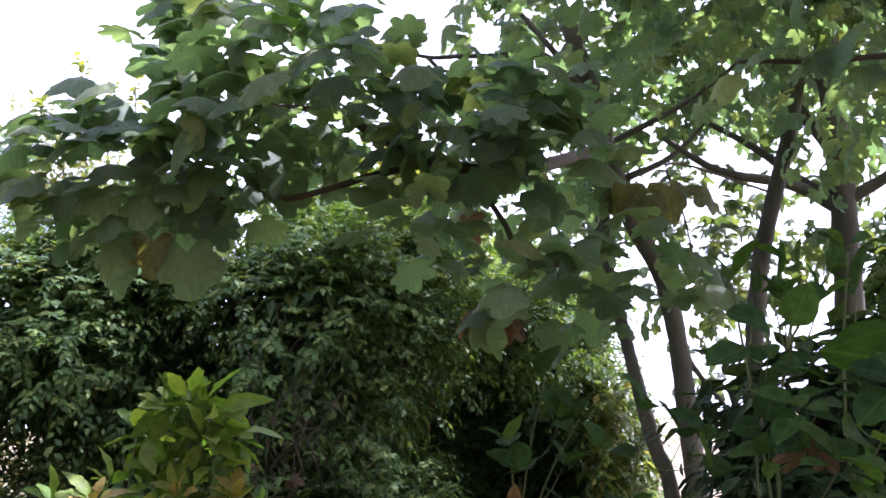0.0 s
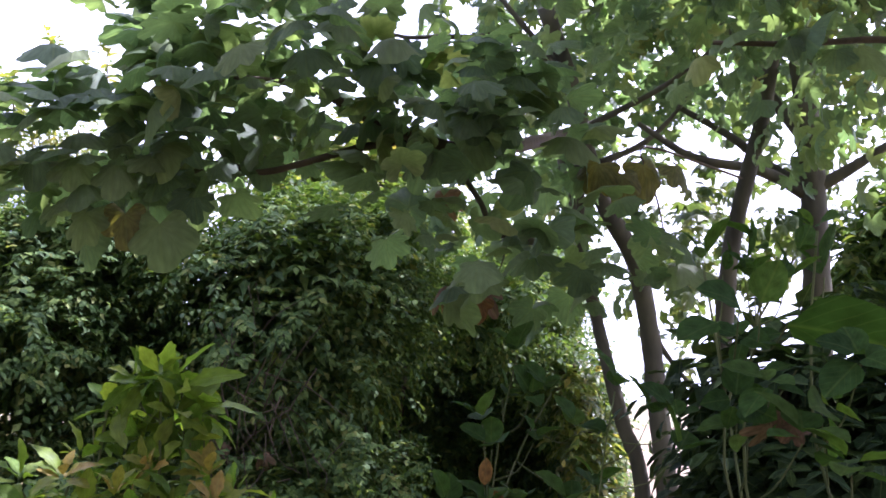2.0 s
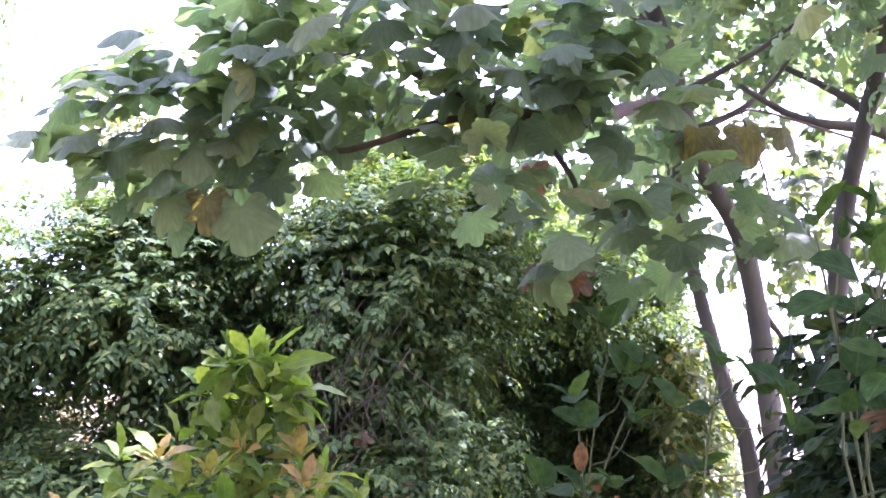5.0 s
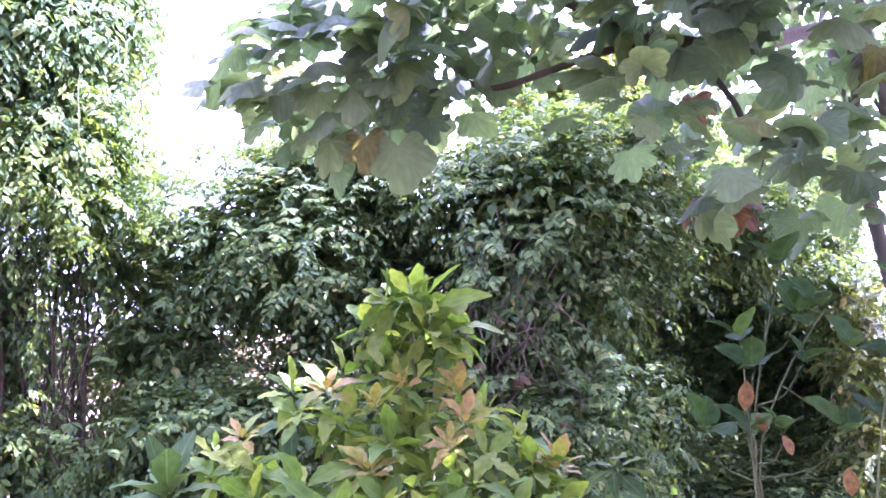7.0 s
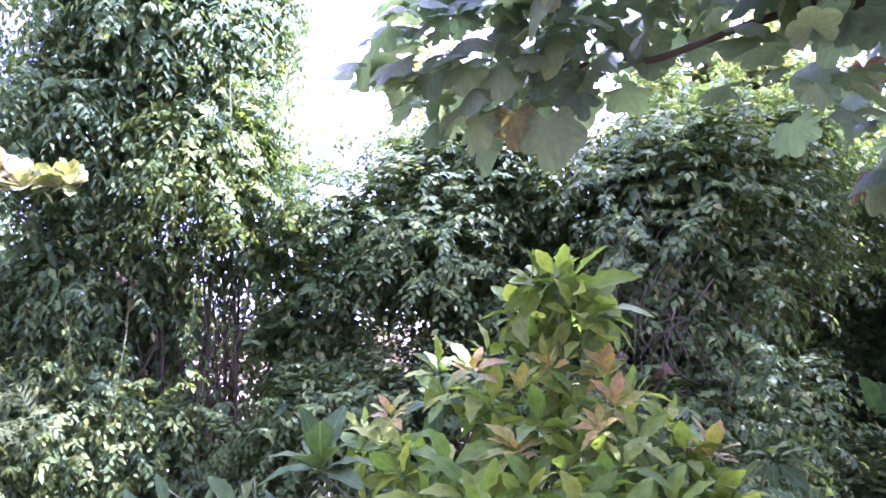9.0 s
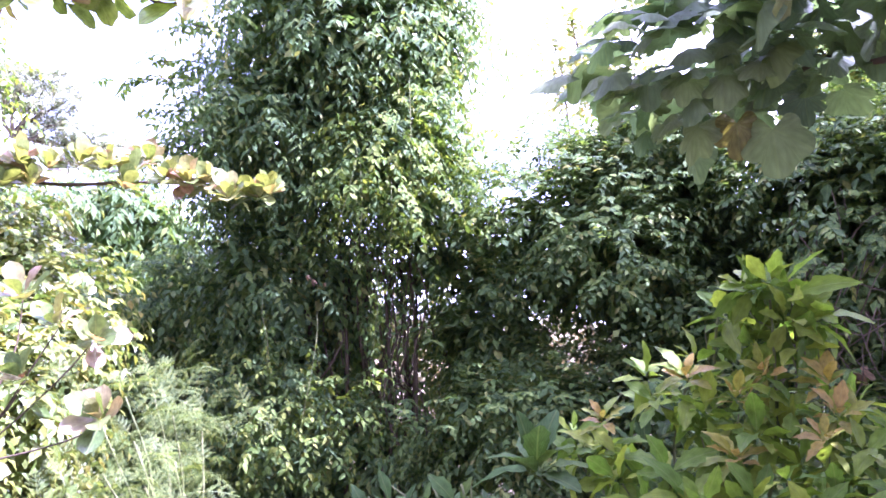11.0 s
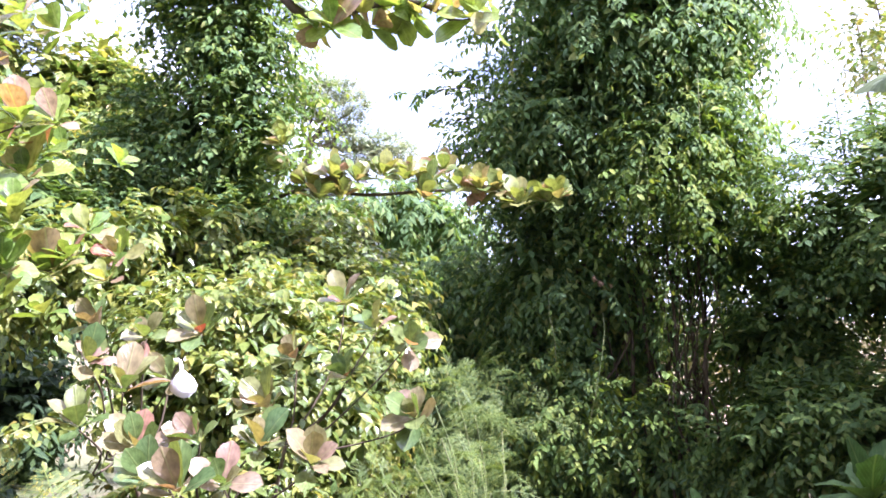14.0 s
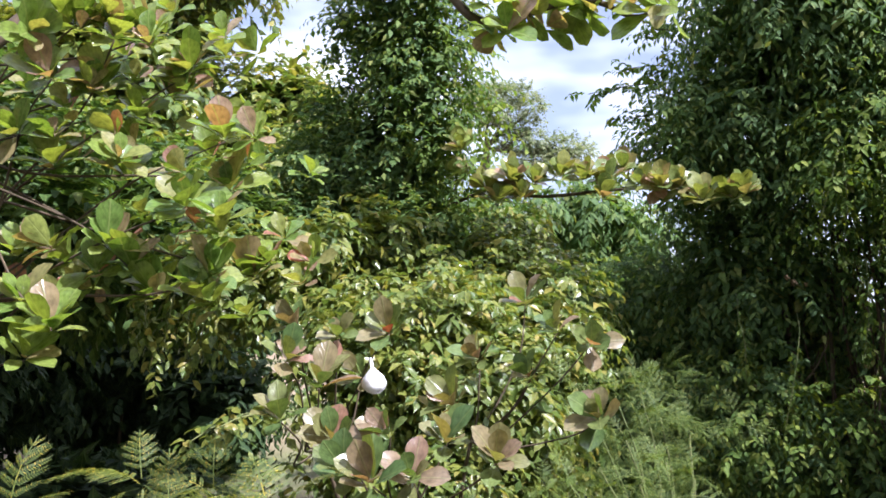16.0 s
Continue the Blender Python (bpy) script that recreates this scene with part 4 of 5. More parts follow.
FAR_HEDGE = [
    (-7.8, 5.57, 2.62, 0.95, 0.8, 0.6),
    (-7.76, 4.54, 2.62, 0.62, 0.7, 0.5),
    (-6.75, 5.33, 1.65, 0.78, 0.8, 0.62),
    (-6.49, 4.35, 1.55, 0.56, 0.7, 0.66),
    (-5.76, 4.86, 0.82, 0.74, 0.7, 0.84)]
clad_plant("hedge", "dark green hedge of drooping leaves behind", "hedge", FAR_HEDGE, M_TOWER, 71, 110, 0.36, 9, 0.115, 0.85, 0.3, 160, 0.3, 0.28, 5, "", NARROW, (), 0.4, THIN, -0.25, 10)
BACK_LEFT = [
    (-9.47, 2.63, 3.93, 0.85, 1, 0.62),
    (-8.38, 1.88, 2.97, 0.78, 0.8, 0.67),
    (-8.73, 2.79, 3.09, 0.6, 0.8, 0.66),
    (-9.03, 1.26, 4.36, 0.55, 0.9, 0.7),
    (-8.4, 0.48, 3.94, 1.01, 0.9, 0.73),
    (-7.81, 0.52, 2.8, 1.01, 0.8, 0.61),
    (-8.61, 1.37, 5.47, 0.92, 0.9, 0.73)]
back_left = clad_plant("thicket", "tall sunlit thicket overgrown with pale green creeper", "thicket", BACK_LEFT, M_LIGHT, 81, 80, 0.36, 8, 0.12, 0.5, 0.3, 160, 0.3, 0.3, 0, "", TINY)
stem_part("stem", back_left, [(-8.6, -0.7, -0.05), (-8.5, -0.6, 1.8), (-8.4, 0.2, 3.8)], 0.04, 0.015, M_TWIG, "", 7, 5, 3)
CAVE = [
    (-10.8, 1.25, 0.92, 1.76, 0.65, 0.87),
    (-10.1, 0.1, 1.32, 0.78, 0.75, 0.90),
    (-10.1, 2.1, 0.65, 0.81, 0.75, 0.69),
    (-12.67, 1.81, 1.73, 2.13, 0.78, 0.69),
    (-9.4, -0.87, 2.00, 0.98, 0.91, 2.27),
    (-7.9, 0.7, 0.15, 0.9, 1.3, 0.4),
    (-6.4, 0.8, 0.1, 0.8, 0.9, 0.35)]
# much of the hollow's shade is in this thicket's dark leaf colour
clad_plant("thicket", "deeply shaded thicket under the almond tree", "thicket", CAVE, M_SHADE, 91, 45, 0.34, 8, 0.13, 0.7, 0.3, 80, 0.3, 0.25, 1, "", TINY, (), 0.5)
# the last two masses are hidden, added to keep light off the hollow
CANOPY = [
    (-5.96, 0.51, 2.05, 0.92, 0.9, 0.31),
    (-5.28, -0.06, 2.27, 0.61, 0.7, 0.44),
    (-5.97, 0.96, 2.4, 0.59, 0.8, 0.39),
    (-6.3, 0.45, 2.65, 0.62, 0.7, 0.38),
    (-5.9, 1.32, 2.26, 0.39, 0.5, 0.27),
    (-5.45, -0.1, 2.8, 0.5, 0.6, 0.38),
    (-7.1, 0.5, 2.5, 0.8, 0.9, 0.3),
    (-7.0, 1.4, 2.45, 0.7, 0.6, 0.25)]
canopy = clad_plant("creeper_canopy", "dark leafy creeper roof over a shaded hollow", "creeper", CANOPY, M_VINE, 95, 130, 0.3, 8, 0.085, 0.4, 0.3, 160, 0.35, 0.22, 0)
stem_part("stem", canopy, [(-6.5, -0.75, -0.05), (-6.45, -0.7, 1.4), (-6.3, -0.2, 2.3), (-5.9, 0.4, 2.2)], 0.03, 0.012, M_TWIG, "", 7, 5, 3)
HANG_SPRIG = [(-4.5, 0.64, 1.84), (-4.42, 0.57, 1.51), (-4.49, 0.71, 1.81), (-4.39, 0.69, 1.51), (-4.47, 0.8, 1.84), (-4.39, 0.75, 1.6), (-4.51, 0.51, 1.89), (-4.43, 0.5, 1.65)]
twig_lines(canopy, HANG_SPRIG, M_STEM, 0.005)
ta, to = along(HANG_SPRIG, 12, 17, 0.6)
leaves(canopy, SMALL, M_LIGHT, *sprays(ta, to, 18, 0.12, 5, 0.058, 0.8), 40, "leaf", "", "sprig_foliage")
FAR_LEFT = [
    (-4.86, 11.04, 5.05, 0.65, 0.9, 0.45),
    (-5.47, 11.15, 5.57, 0.51, 0.7, 0.38),
    (-4.16, 10.75, 5.1, 0.55, 0.8, 0.31)]
far_left = clad_plant("tree", "pale yellow-green tree with upright leafy shoots", "tree", FAR_LEFT, M_LIGHT, 101, 60, 0.35, 7, 0.11, 0.3, 0.5, 60, 0.2, 0.45, 5, "", TINY, (), 0)
FAR_TWIGS = [(-4.14, 10.67, 5.37), (-4.38, 10.25, 6.2), (-4.34, 10.78, 5.49), (-4.07, 10.67, 6.06), (-4.97, 10.73, 5.49), (-5, 10.56, 5.89), (-3.81, 10.72, 5.61), (-3.76, 10.5, 6.21)]
twig_lines(far_left, FAR_TWIGS, M_TWIG, 0.012)
ta, to = along(FAR_TWIGS, 10, 13, -0.2)
leaves(far_left, SMALL, M_LIGHT, *sprays(ta, to, 14, 0.18, 6, 0.13, 0.1), 10, "leaf", "", "twig_foliage")
UMBRELLA = [
    (-24.74, 13.49, 8.93, 0.57, 0.62, 0.25), (-24.8, 14.22, 9.15, 0.68, 0.75, 0.26), (-24.77, 15.14, 9.22, 0.68, 0.75, 0.26),
    (-23.83, 15.32, 8.68, 0.45, 0.5, 0.21), (-24.09, 15.71, 8.48, 0.26, 0.29, 0.11), (-25.43, 13.98, 8.5, 0.64, 0.71, 0.26),
    (-24.4, 14.25, 8.41, 0.6, 0.65, 0.2), (-24.42, 15.14, 8.1, 0.52, 0.56, 0.2), (-24.96, 15.04, 7.65, 0.6, 0.65, 0.25),
    (-23.9, 15.37, 7.5, 0.49, 0.54, 0.23), (-23.98, 16.09, 7.54, 0.41, 0.46, 0.19), (-24.03, 16.88, 7.55, 0.53, 0.58, 0.23), (-23.16, 16.87, 7.18, 0.41, 0.46, 0.15),
    (-24.3, 15.6, 7.0, 0.7, 0.8, 0.3), (-24.2, 16.5, 6.95, 0.7, 0.8, 0.3), (-25.6, 13.4, 8.0, 0.5, 0.5, 0.3)]
UMB_LINES = [(-25.34, 14.34, 6.1), (-25.14, 14.3, 7.38), (-24.5, 14.86, 8.79), (-24.61, 14.2, 8.83), (-24.26, 15.38, 8.52), (-25.24, 13.87, 8.74), (-24.23, 15.13, 7.72), (-23.94, 16.63, 7.4)]
umb = thing("umbrella_tree", (UMB_LINES[0][0], UMB_LINES[0][1], 0), "distant flat-topped tree with spreading tiers of leaves", "tree")
stem_part("trunk", umb, [(UMB_LINES[0][0], UMB_LINES[0][1], -0.1), UMB_LINES[0], UMB_LINES[1]], 0.2, 0.1, M_BARK)
for k in range(2, len(UMB_LINES)):
    stem_part("limb", umb, limb_path(UMB_LINES[1], UMB_LINES[k], -0.05, k), 0.075, 0.025, M_BARK, "", 6, 4, k)
ta, to = shell(UMBRELLA, 50, 111, 0.3, 0.4, 0.1)
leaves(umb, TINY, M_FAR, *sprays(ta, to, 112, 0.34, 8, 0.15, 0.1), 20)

# ---- sea almond trees ----
ALM_TRUNK = [(-4.2, -0.34, -0.33), (-4.61, -0.45, 0.89), (-4.68, -0.55, 1.88), (-4.58, -0.52, 2.76)]
ALM_LOW = [(-3.25, 0.88, 1.7), (-3.29, 1.05, 1.66), (-3.16, 0.8, 1.58), (-3.02, 0.88, 1.49), (-3.16, 1.1, 1.51), (-2.96, 0.73, 1.39), (-2.9, 0.89, 1.33), (-2.83, 1.07, 1.34), (-2.77, 0.89, 1.24), (-3.09, 1.46, 1.4), (-2.99, 2.02, 1.64), (-3.15, 1.97, 1.68), (-3.48, 2.02, 1.8), (-2.87, 1.98, 1.35), (-2.83, 1.28, 1.3), (-2.74, 1.43, 1.24), (-2.69, 1.09, 1.22), (-3.49, 1.35, 1.67), (-2.64, 0.93, 1.22), (-3.29, 1.93, 1.48), (-3.49, 1.79, 1.55)]
ALM_UP = [(-4.14, -0.06, 2.93), (-4.12, 0.11, 2.98), (-4.11, 0.28, 2.95), (-4.17, 0.45, 3.02), (-4.19, 0.63, 2.87), (-4.33, 0.56, 2.76), (-4.18, 0.04, 2.76), (-4.26, 0.25, 2.78), (-3.93, 0.74, 2.51), (-4.06, 0.8, 2.31), (-3.92, 0.58, 2.2), (-4.25, 0.07, 2.38), (-4.33, 0.39, 2.36), (-4.08, 0.28, 2.03), (-4.19, 0.08, 2.02), (-4.07, 0.39, 1.93), (-3.82, 0.66, 1.91), (-4.07, 0.92, 1.92), (-4.05, 0.51, 1.81), (-3.9, 0.07, 1.67), (-3.9, -0.03, 1.56), (-4.24, -0.08, 2.51), (-4.1, -0.04, 1.78)]
foot = (ALM_TRUNK[0][0], ALM_TRUNK[0][1], -0.05)
almond = thing("sea_almond_tree", (foot[0], foot[1], 0), "sea almond tree with big glossy green, pink and red leaves", "tree")
stem_part("trunk", almond, [foot, *ALM_TRUNK[1:]], 0.12, 0.06, M_BARK)


def upward(c):
    return np.array((0, -0.35, 1.0)) + unit(np.array((-c[0], -c[1], 0))) * 0.45


ALM_FOOT = [(-3.75, 1.65, 0.0)]
low_almond = thing("sea_almond_sapling", (ALM_FOOT[0][0], ALM_FOOT[0][1], 0), "young sea almond, glossy green and pinkish leaves in whorls", "sapling")
almond_stems = []
ALM_HUBS = [(-3.6, 1.1, 1.2), (-3.5, 1.75, 1.2), (-3.3, 1.3, 0.95)]
for k, hub in enumerate(ALM_HUBS):
    stem_part("stem", low_almond, limb_path((ALM_FOOT[0][0], ALM_FOOT[0][1], -0.03), hub, 0.0, k), 0.014, 0.008, M_TWIG, "", 6, 4, k)
for k, c in enumerate(ALM_LOW):
    hub = min(ALM_HUBS, key=lambda h: math.dist(h, c))
    almond_stems.append((np.array(c), stem_part("side_stem", low_almond, limb_path(hub, c, -0.12, k), 0.005, 0.003, M_TWIG, "", 5, 4, k)))
almond_limbs = []
for k, c in enumerate(ALM_UP):
    c = np.array(c)
    start = np.array(ALM_TRUNK[2 + k % 2]) - (0, 0, 0.2 + 0.1 * (k % 3))
    almond_limbs.append((c, stem_part("limb", almond, limb_path(start, c, 0.02, k), 0.008, 0.004, M_TWIG, "", 6, 4, k)))
leaves(low_almond, ALMOND, M_ALMOND, *whorls(ALM_LOW, 5, 10, 0.115, upward, 10, 75), 300, stems=almond_stems)
leaves(almond, ALMOND, M_ALMOND_GREEN, *whorls(ALM_UP, 6, 11, 0.165, upward, 10, 85), 300, stems=almond_limbs)
rng_a = np.random.default_rng(77)
extra = [tuple(np.array(c) + rng_a.normal(size=3) * (0.2, 0.18, 0.1) + (0, 0.15, 0.0)) for c in ALM_UP * 3 if c[2] > 1.75]
leaves(almond, ALMOND, M_ALMOND_GREEN, *whorls(extra, 7, 9, 0.125, upward, 15, 95), 60)
BRANCH_LINE = [(-6.21, 2.58, 2.35), (-5.42, 2.57, 2.48), (-4.91, 2.63, 2.54), (-4.64, 2.89, 2.5), (-4.32, 3.16, 2.52), (-4.03, 3.35, 2.51), (-3.9, 3.5, 2.46), (-3.76, 3.64, 2.48)]
BRANCH_ROS = [(-4.85, 2.48, 2.7), (-4.82, 2.58, 2.6), (-4.74, 2.7, 2.65), (-4.66, 2.82, 2.63), (-4.57, 2.95, 2.67), (-4.4, 3.02, 2.63), (-4.31, 3.14, 2.61), (-4.41, 3.32, 2.71), (-4.2, 3.29, 2.59), (-4.05, 3.31, 2.56), (-3.98, 3.4, 2.56), (-3.91, 3.49, 2.48), (-3.79, 3.61, 2.49), (-4.63, 2.71, 2.52), (-4.28, 3.05, 2.51), (-4.94, 2.48, 2.85), (-3.74, 3.65, 2.51), (-4.71, 2.6, 2.5)]
reach = thing("sea_almond_tree", (BRANCH_LINE[0][0], BRANCH_LINE[0][1], 0), "sea almond with one long level bough of upright yellow-green leaves", "tree")
stem_part("trunk", reach, [(BRANCH_LINE[0][0] - 0.1, BRANCH_LINE[0][1] + 0.1, -0.05), (BRANCH_LINE[0][0] - 0.05, BRANCH_LINE[0][1] + 0.05, 1.0), *BRANCH_LINE[:2]], 0.07, 0.03, M_BARK)
level_bough = stem_part("bough", reach, BRANCH_LINE[1:], 0.014, 0.006, M_TWIG, "", 7, 5, 1)
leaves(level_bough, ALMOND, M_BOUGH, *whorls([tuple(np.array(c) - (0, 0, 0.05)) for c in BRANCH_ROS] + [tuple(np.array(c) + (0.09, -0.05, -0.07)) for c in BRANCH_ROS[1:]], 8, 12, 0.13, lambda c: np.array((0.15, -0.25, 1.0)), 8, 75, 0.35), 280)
TOP_LINE = [(-4.63, 1.64, 4.11), (-4.43, 1.91, 3.79), (-4.24, 2.14, 3.41), (-4.14, 2.33, 3.39), (-3.98, 2.53, 3.46), (-3.84, 2.72, 3.46), (-3.75, 2.88, 3.38), (-3.56, 2.95, 3.38)]
TOP_ROS = [(-4.18, 2.28, 3.38), (-4.08, 2.29, 3.29), (-4.07, 2.41, 3.43), (-4.05, 2.5, 3.34), (-3.96, 2.58, 3.43), (-3.89, 2.65, 3.46), (-3.74, 2.87, 3.42), (-3.62, 2.89, 3.35), (-3.53, 2.97, 3.39), (-4.16, 2.24, 3.46), (-4.2, 2.15, 3.49), (-3.79, 2.76, 3.5)]
top_bough = stem_part("bough", almond, [np.array(ALM_TRUNK[3]) - (0, 0, 0.1), (np.array(ALM_TRUNK[3]) + np.array(TOP_LINE[0])) / 2 + (0, 0.2, 0.5), *TOP_LINE], 0.04, 0.01, M_TWIG, "", 7, 5, 2)
leaves(top_bough, ALMOND, M_ALMOND_GREEN, *whorls(TOP_ROS, 9, 8, 0.19, lambda c: np.array((0.2, -0.3, 0.4)), 20, 100, 0.5), 120)
# a thin white bag caught by its twisted neck
bag = bmesh.new()
rings, sides = [(0.0, 0.004), (0.02, 0.007), (0.035, 0.006), (0.05, 0.02), (0.07, 0.037), (0.095, 0.043), (0.115, 0.035), (0.128, 0.012)], 14
rows = []
for drop, r in rings:
    rows.append([bag.verts.new((r * (1 + 0.25 * noise.noise(Vector((math.cos(6.283 * k / sides) * 1.7, math.sin(6.283 * k / sides) * 1.7, drop * 40)))) * math.cos(6.283 * k / sides),
                                r * (1 + 0.25 * noise.noise(Vector((math.sin(6.283 * k / sides) * 2.1, math.cos(6.283 * k / sides) * 2.1, drop * 40 + 5)))) * math.sin(6.283 * k / sides), -drop)) for k in range(sides)])
for a, b in zip(rows, rows[1:]):
    for k in range(sides):
        bag.faces.new((a[k], b[k], b[(k + 1) % sides], a[(k + 1) % sides]))
bag.faces.new(rows[-1])
bme = bpy.data.meshes.new("plastic_bag")
bag.to_mesh(bme)
bag.free()
bme.polygons.foreach_set("use_smooth", [True] * len(bme.polygons))
bme.materials.append(WHITE)
bag_ob = tagged(new("plastic_bag", bme), "small crumpled white plastic bag caught among almond leaves", "litter")
bag_ob.matrix_basis = pose(-2.97, 1.05, 1.6, 8, -6, 20)

# ---- feathery plants ----
FERN = [(-2.73, 0.26, 1.25), (-2.59, 0.43, 1.23), (-2.44, 0.55, 1.19), (-2.65, -0.08, 1.2), (-2.41, 0.28, 1.22)]
FROND = [frond(5, 8, 1, 0.46, 0.42, 0.4, 0.135), frond(4, 8, 2, 0.5, 0.42, 0.6, 0.135)]
FERN_FROND = [frond(6, 13, 3, 0.46, 0.34, 0.6, 0.13), frond(7, 13, 4, 0.42, 0.34, 0.8, 0.13), frond(5, 13, 5, 0.5, 0.34, 0.5, 0.13)]
for i, c in enumerate(FERN):
    c = np.array(c)
    root = thing("feathery_seedling", (c[0], c[1], 0), "young feathery-leaved seedling with twice-divided fronds", "seedling", "feathery seedlings")
    stem_part("stem", root, [(c[0], c[1], -0.03), (c[0] + 0.02, c[1], c[2] * 0.5), c], 0.008, 0.004, M_STEM, "", 5, 4, i)
    a, r, s = rosette(c, (0.25 * math.sin(i * 2.1), -0.15, 1), 300 + i, 7, 0.2, 15, 95)
    leaf_objects("frond", root, FERN_FROND, M_FERN, a, r, s)
MIMOSA = [(-3.39, 2.46, 1.38), (-3.4, 2.61, 1.41), (-3.25, 2.61, 1.29), (-3.16, 2.7, 1.22), (-3.19, 2.36, 1.21), (-3.07, 2.48, 1.12), (-3.17, 2.2, 1.1), (-2.98, 2.26, 1.06), (-2.98, 2.56, 1.06), (-3.15, 2.03, 1.05), (-3.35, 2.33, 1.24), (-2.87, 2.37, 1.02)]
mim = thing("feathery_bush", (MIMOSA[8][0], MIMOSA[8][1], 0), "pale green feathery-leaved bush in full sun", "bush")
for i, c in enumerate(MIMOSA):
    stem_part("stem", mim, [(MIMOSA[8][0] + 0.05 * (i - 6), MIMOSA[8][1], -0.03), (np.array(c) * 0.6 + np.array((MIMOSA[8][0], MIMOSA[8][1], 0.3)) * 0.4), c], 0.01, 0.004, M_STEM, "", 5, 4, i)
a, r, s = whorls([tuple(np.array(c) + rng_a.normal(size=3) * 0.11 * k) for k in range(3) for c in MIMOSA], 31, 8, 0.15, lambda c: np.array((0.0, -0.3, 1.0)), 30, 115)
leaf_objects("frond", mim, FROND, M_MIMOSA, a, r, s)

# ---- shrub with orange young leaves ----
SHRUB_TOP = [(-0.65, 2.8, 1.8), (-0.69, 2.73, 1.8), (-0.59, 2.76, 1.77), (-0.64, 2.7, 1.7), (-0.78, 2.76, 1.79), (-0.9, 2.77, 1.69), (-0.57, 2.77, 1.69), (-0.84, 2.74, 1.79), (-0.54, 2.83, 1.7), (-0.74, 2.72, 1.64), (-0.59, 2.71, 1.62), (-0.87, 2.78, 1.71)]
SHRUB_ORANGE = [(-0.89, 2.56, 1.5), (-0.67, 2.63, 1.52), (-0.52, 2.67, 1.49), (-0.73, 2.5, 1.45), (-0.48, 2.57, 1.41), (-0.7, 2.39, 1.3), (-1.1, 2.45, 1.37), (-0.24, 2.69, 1.27), (-0.49, 2.46, 1.36)]
SHRUB_GREEN = [(-1.04, 2.6, 1.52), (-0.94, 2.76, 1.56), (-0.36, 2.69, 1.37), (-0.36, 2.47, 1.27), (-0.57, 2.37, 1.28), (-0.87, 2.32, 1.29), (-1, 2.31, 1.26), (-1.24, 2.49, 1.35), (-1.11, 2.43, 1.31), (-0.31, 2.74, 1.31), (-0.64, 2.58, 1.38), (-0.84, 2.51, 1.38), (-0.46, 2.78, 1.45), (-0.8, 2.75, 1.56), (-0.77, 2.24, 1.24), (-0.45, 2.34, 1.25), (-0.64, 2.29, 1.22), (-0.25, 2.58, 1.21)]
POINS = [(-1.23, 2.25, 1.27), (-1.13, 2.18, 1.23), (-1.35, 2.27, 1.19), (-1.49, 2.3, 1.23)]
SHRUB_SHADE = [(-1.58, 2.23, 1.2), (-1.57, 2.1, 1.19), (-1.46, 2.2, 1.23), (-1.68, 2.15, 1.21), (-1.73, 2.1, 1.18), (-1.39, 2.24, 1.2)]
sfoot = (SHRUB_ORANGE[3][0], SHRUB_ORANGE[3][1] + 0.1, 0.0)
shrub = thing("shrub", sfoot, "leafy shrub, yellow-green below with orange young tips", "shrub")
shrub_stems = stalks(shrub, sfoot, SHRUB_TOP + SHRUB_ORANGE + SHRUB_GREEN + POINS + SHRUB_SHADE, M_STEM, 0.009, 0.004, 8)


def skyward(c):
    return np.array((0, -0.3, 1.0))


leaves(shrub, SHRUB, M_SHRUB, *whorls([tuple(np.array((-0.69, 2.76, 1.73)) + (np.array(c) - (-0.7, 2.76, 1.73)) * (0.72, 0.8, 1.1)) for c in SHRUB_TOP], 41, 10, 0.12, skyward, 20, 150, 0.55), 120, stems=shrub_stems)
leaves(shrub, SHRUB, M_ORANGE, *whorls([tuple(np.array(c) + (0, -0.02, 0.03)) for c in SHRUB_ORANGE], 42, 12, 0.075, skyward, 15, 85, 0.4), 120, "leaf", "young orange leaf", stems=shrub_stems)
leaves(shrub, SHRUB, M_SHRUB, *whorls([tuple(np.array(c) - (0, 0, 0.05)) for c in SHRUB_ORANGE], 43, 9, 0.115, skyward, 70, 130, 0.35), 120, stems=shrub_stems)
leaves(shrub, SHRUB, M_SHRUB, *whorls(SHRUB_GREEN + [tuple(np.array(c) + (0.06, -0.05, -0.07)) for c in SHRUB_GREEN + SHRUB_ORANGE], 44, 10, 0.1, skyward, 25, 130, 0.5), 300, stems=shrub_stems)
# lower whorls take the darker leaf colour
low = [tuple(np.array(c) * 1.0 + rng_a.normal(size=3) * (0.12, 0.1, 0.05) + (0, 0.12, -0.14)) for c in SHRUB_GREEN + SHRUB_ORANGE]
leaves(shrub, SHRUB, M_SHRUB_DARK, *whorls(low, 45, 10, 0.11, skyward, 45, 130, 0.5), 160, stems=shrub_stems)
# these whorls get the darker leaf in place of shade
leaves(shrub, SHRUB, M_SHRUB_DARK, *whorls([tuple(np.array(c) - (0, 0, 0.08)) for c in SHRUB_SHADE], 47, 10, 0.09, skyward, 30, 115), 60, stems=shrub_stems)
leaves(shrub, SHRUB, M_SHRUB_DARK, *whorls(POINS[:1], 46, 10, 0.17, skyward, 8, 85, 0.1), 40, "leaf", "large dark pointed leaf", stems=shrub_stems)

# ---- shade trees on the right: trunks, limbs, lobed leaves ----


def trunk_down(points):
    """A trunk's points from the ground up."""
    p = [np.array(q) for q in points][::-1]
    return [np.array((p[0][0] + 0.02, p[0][1], -0.08)), *p]


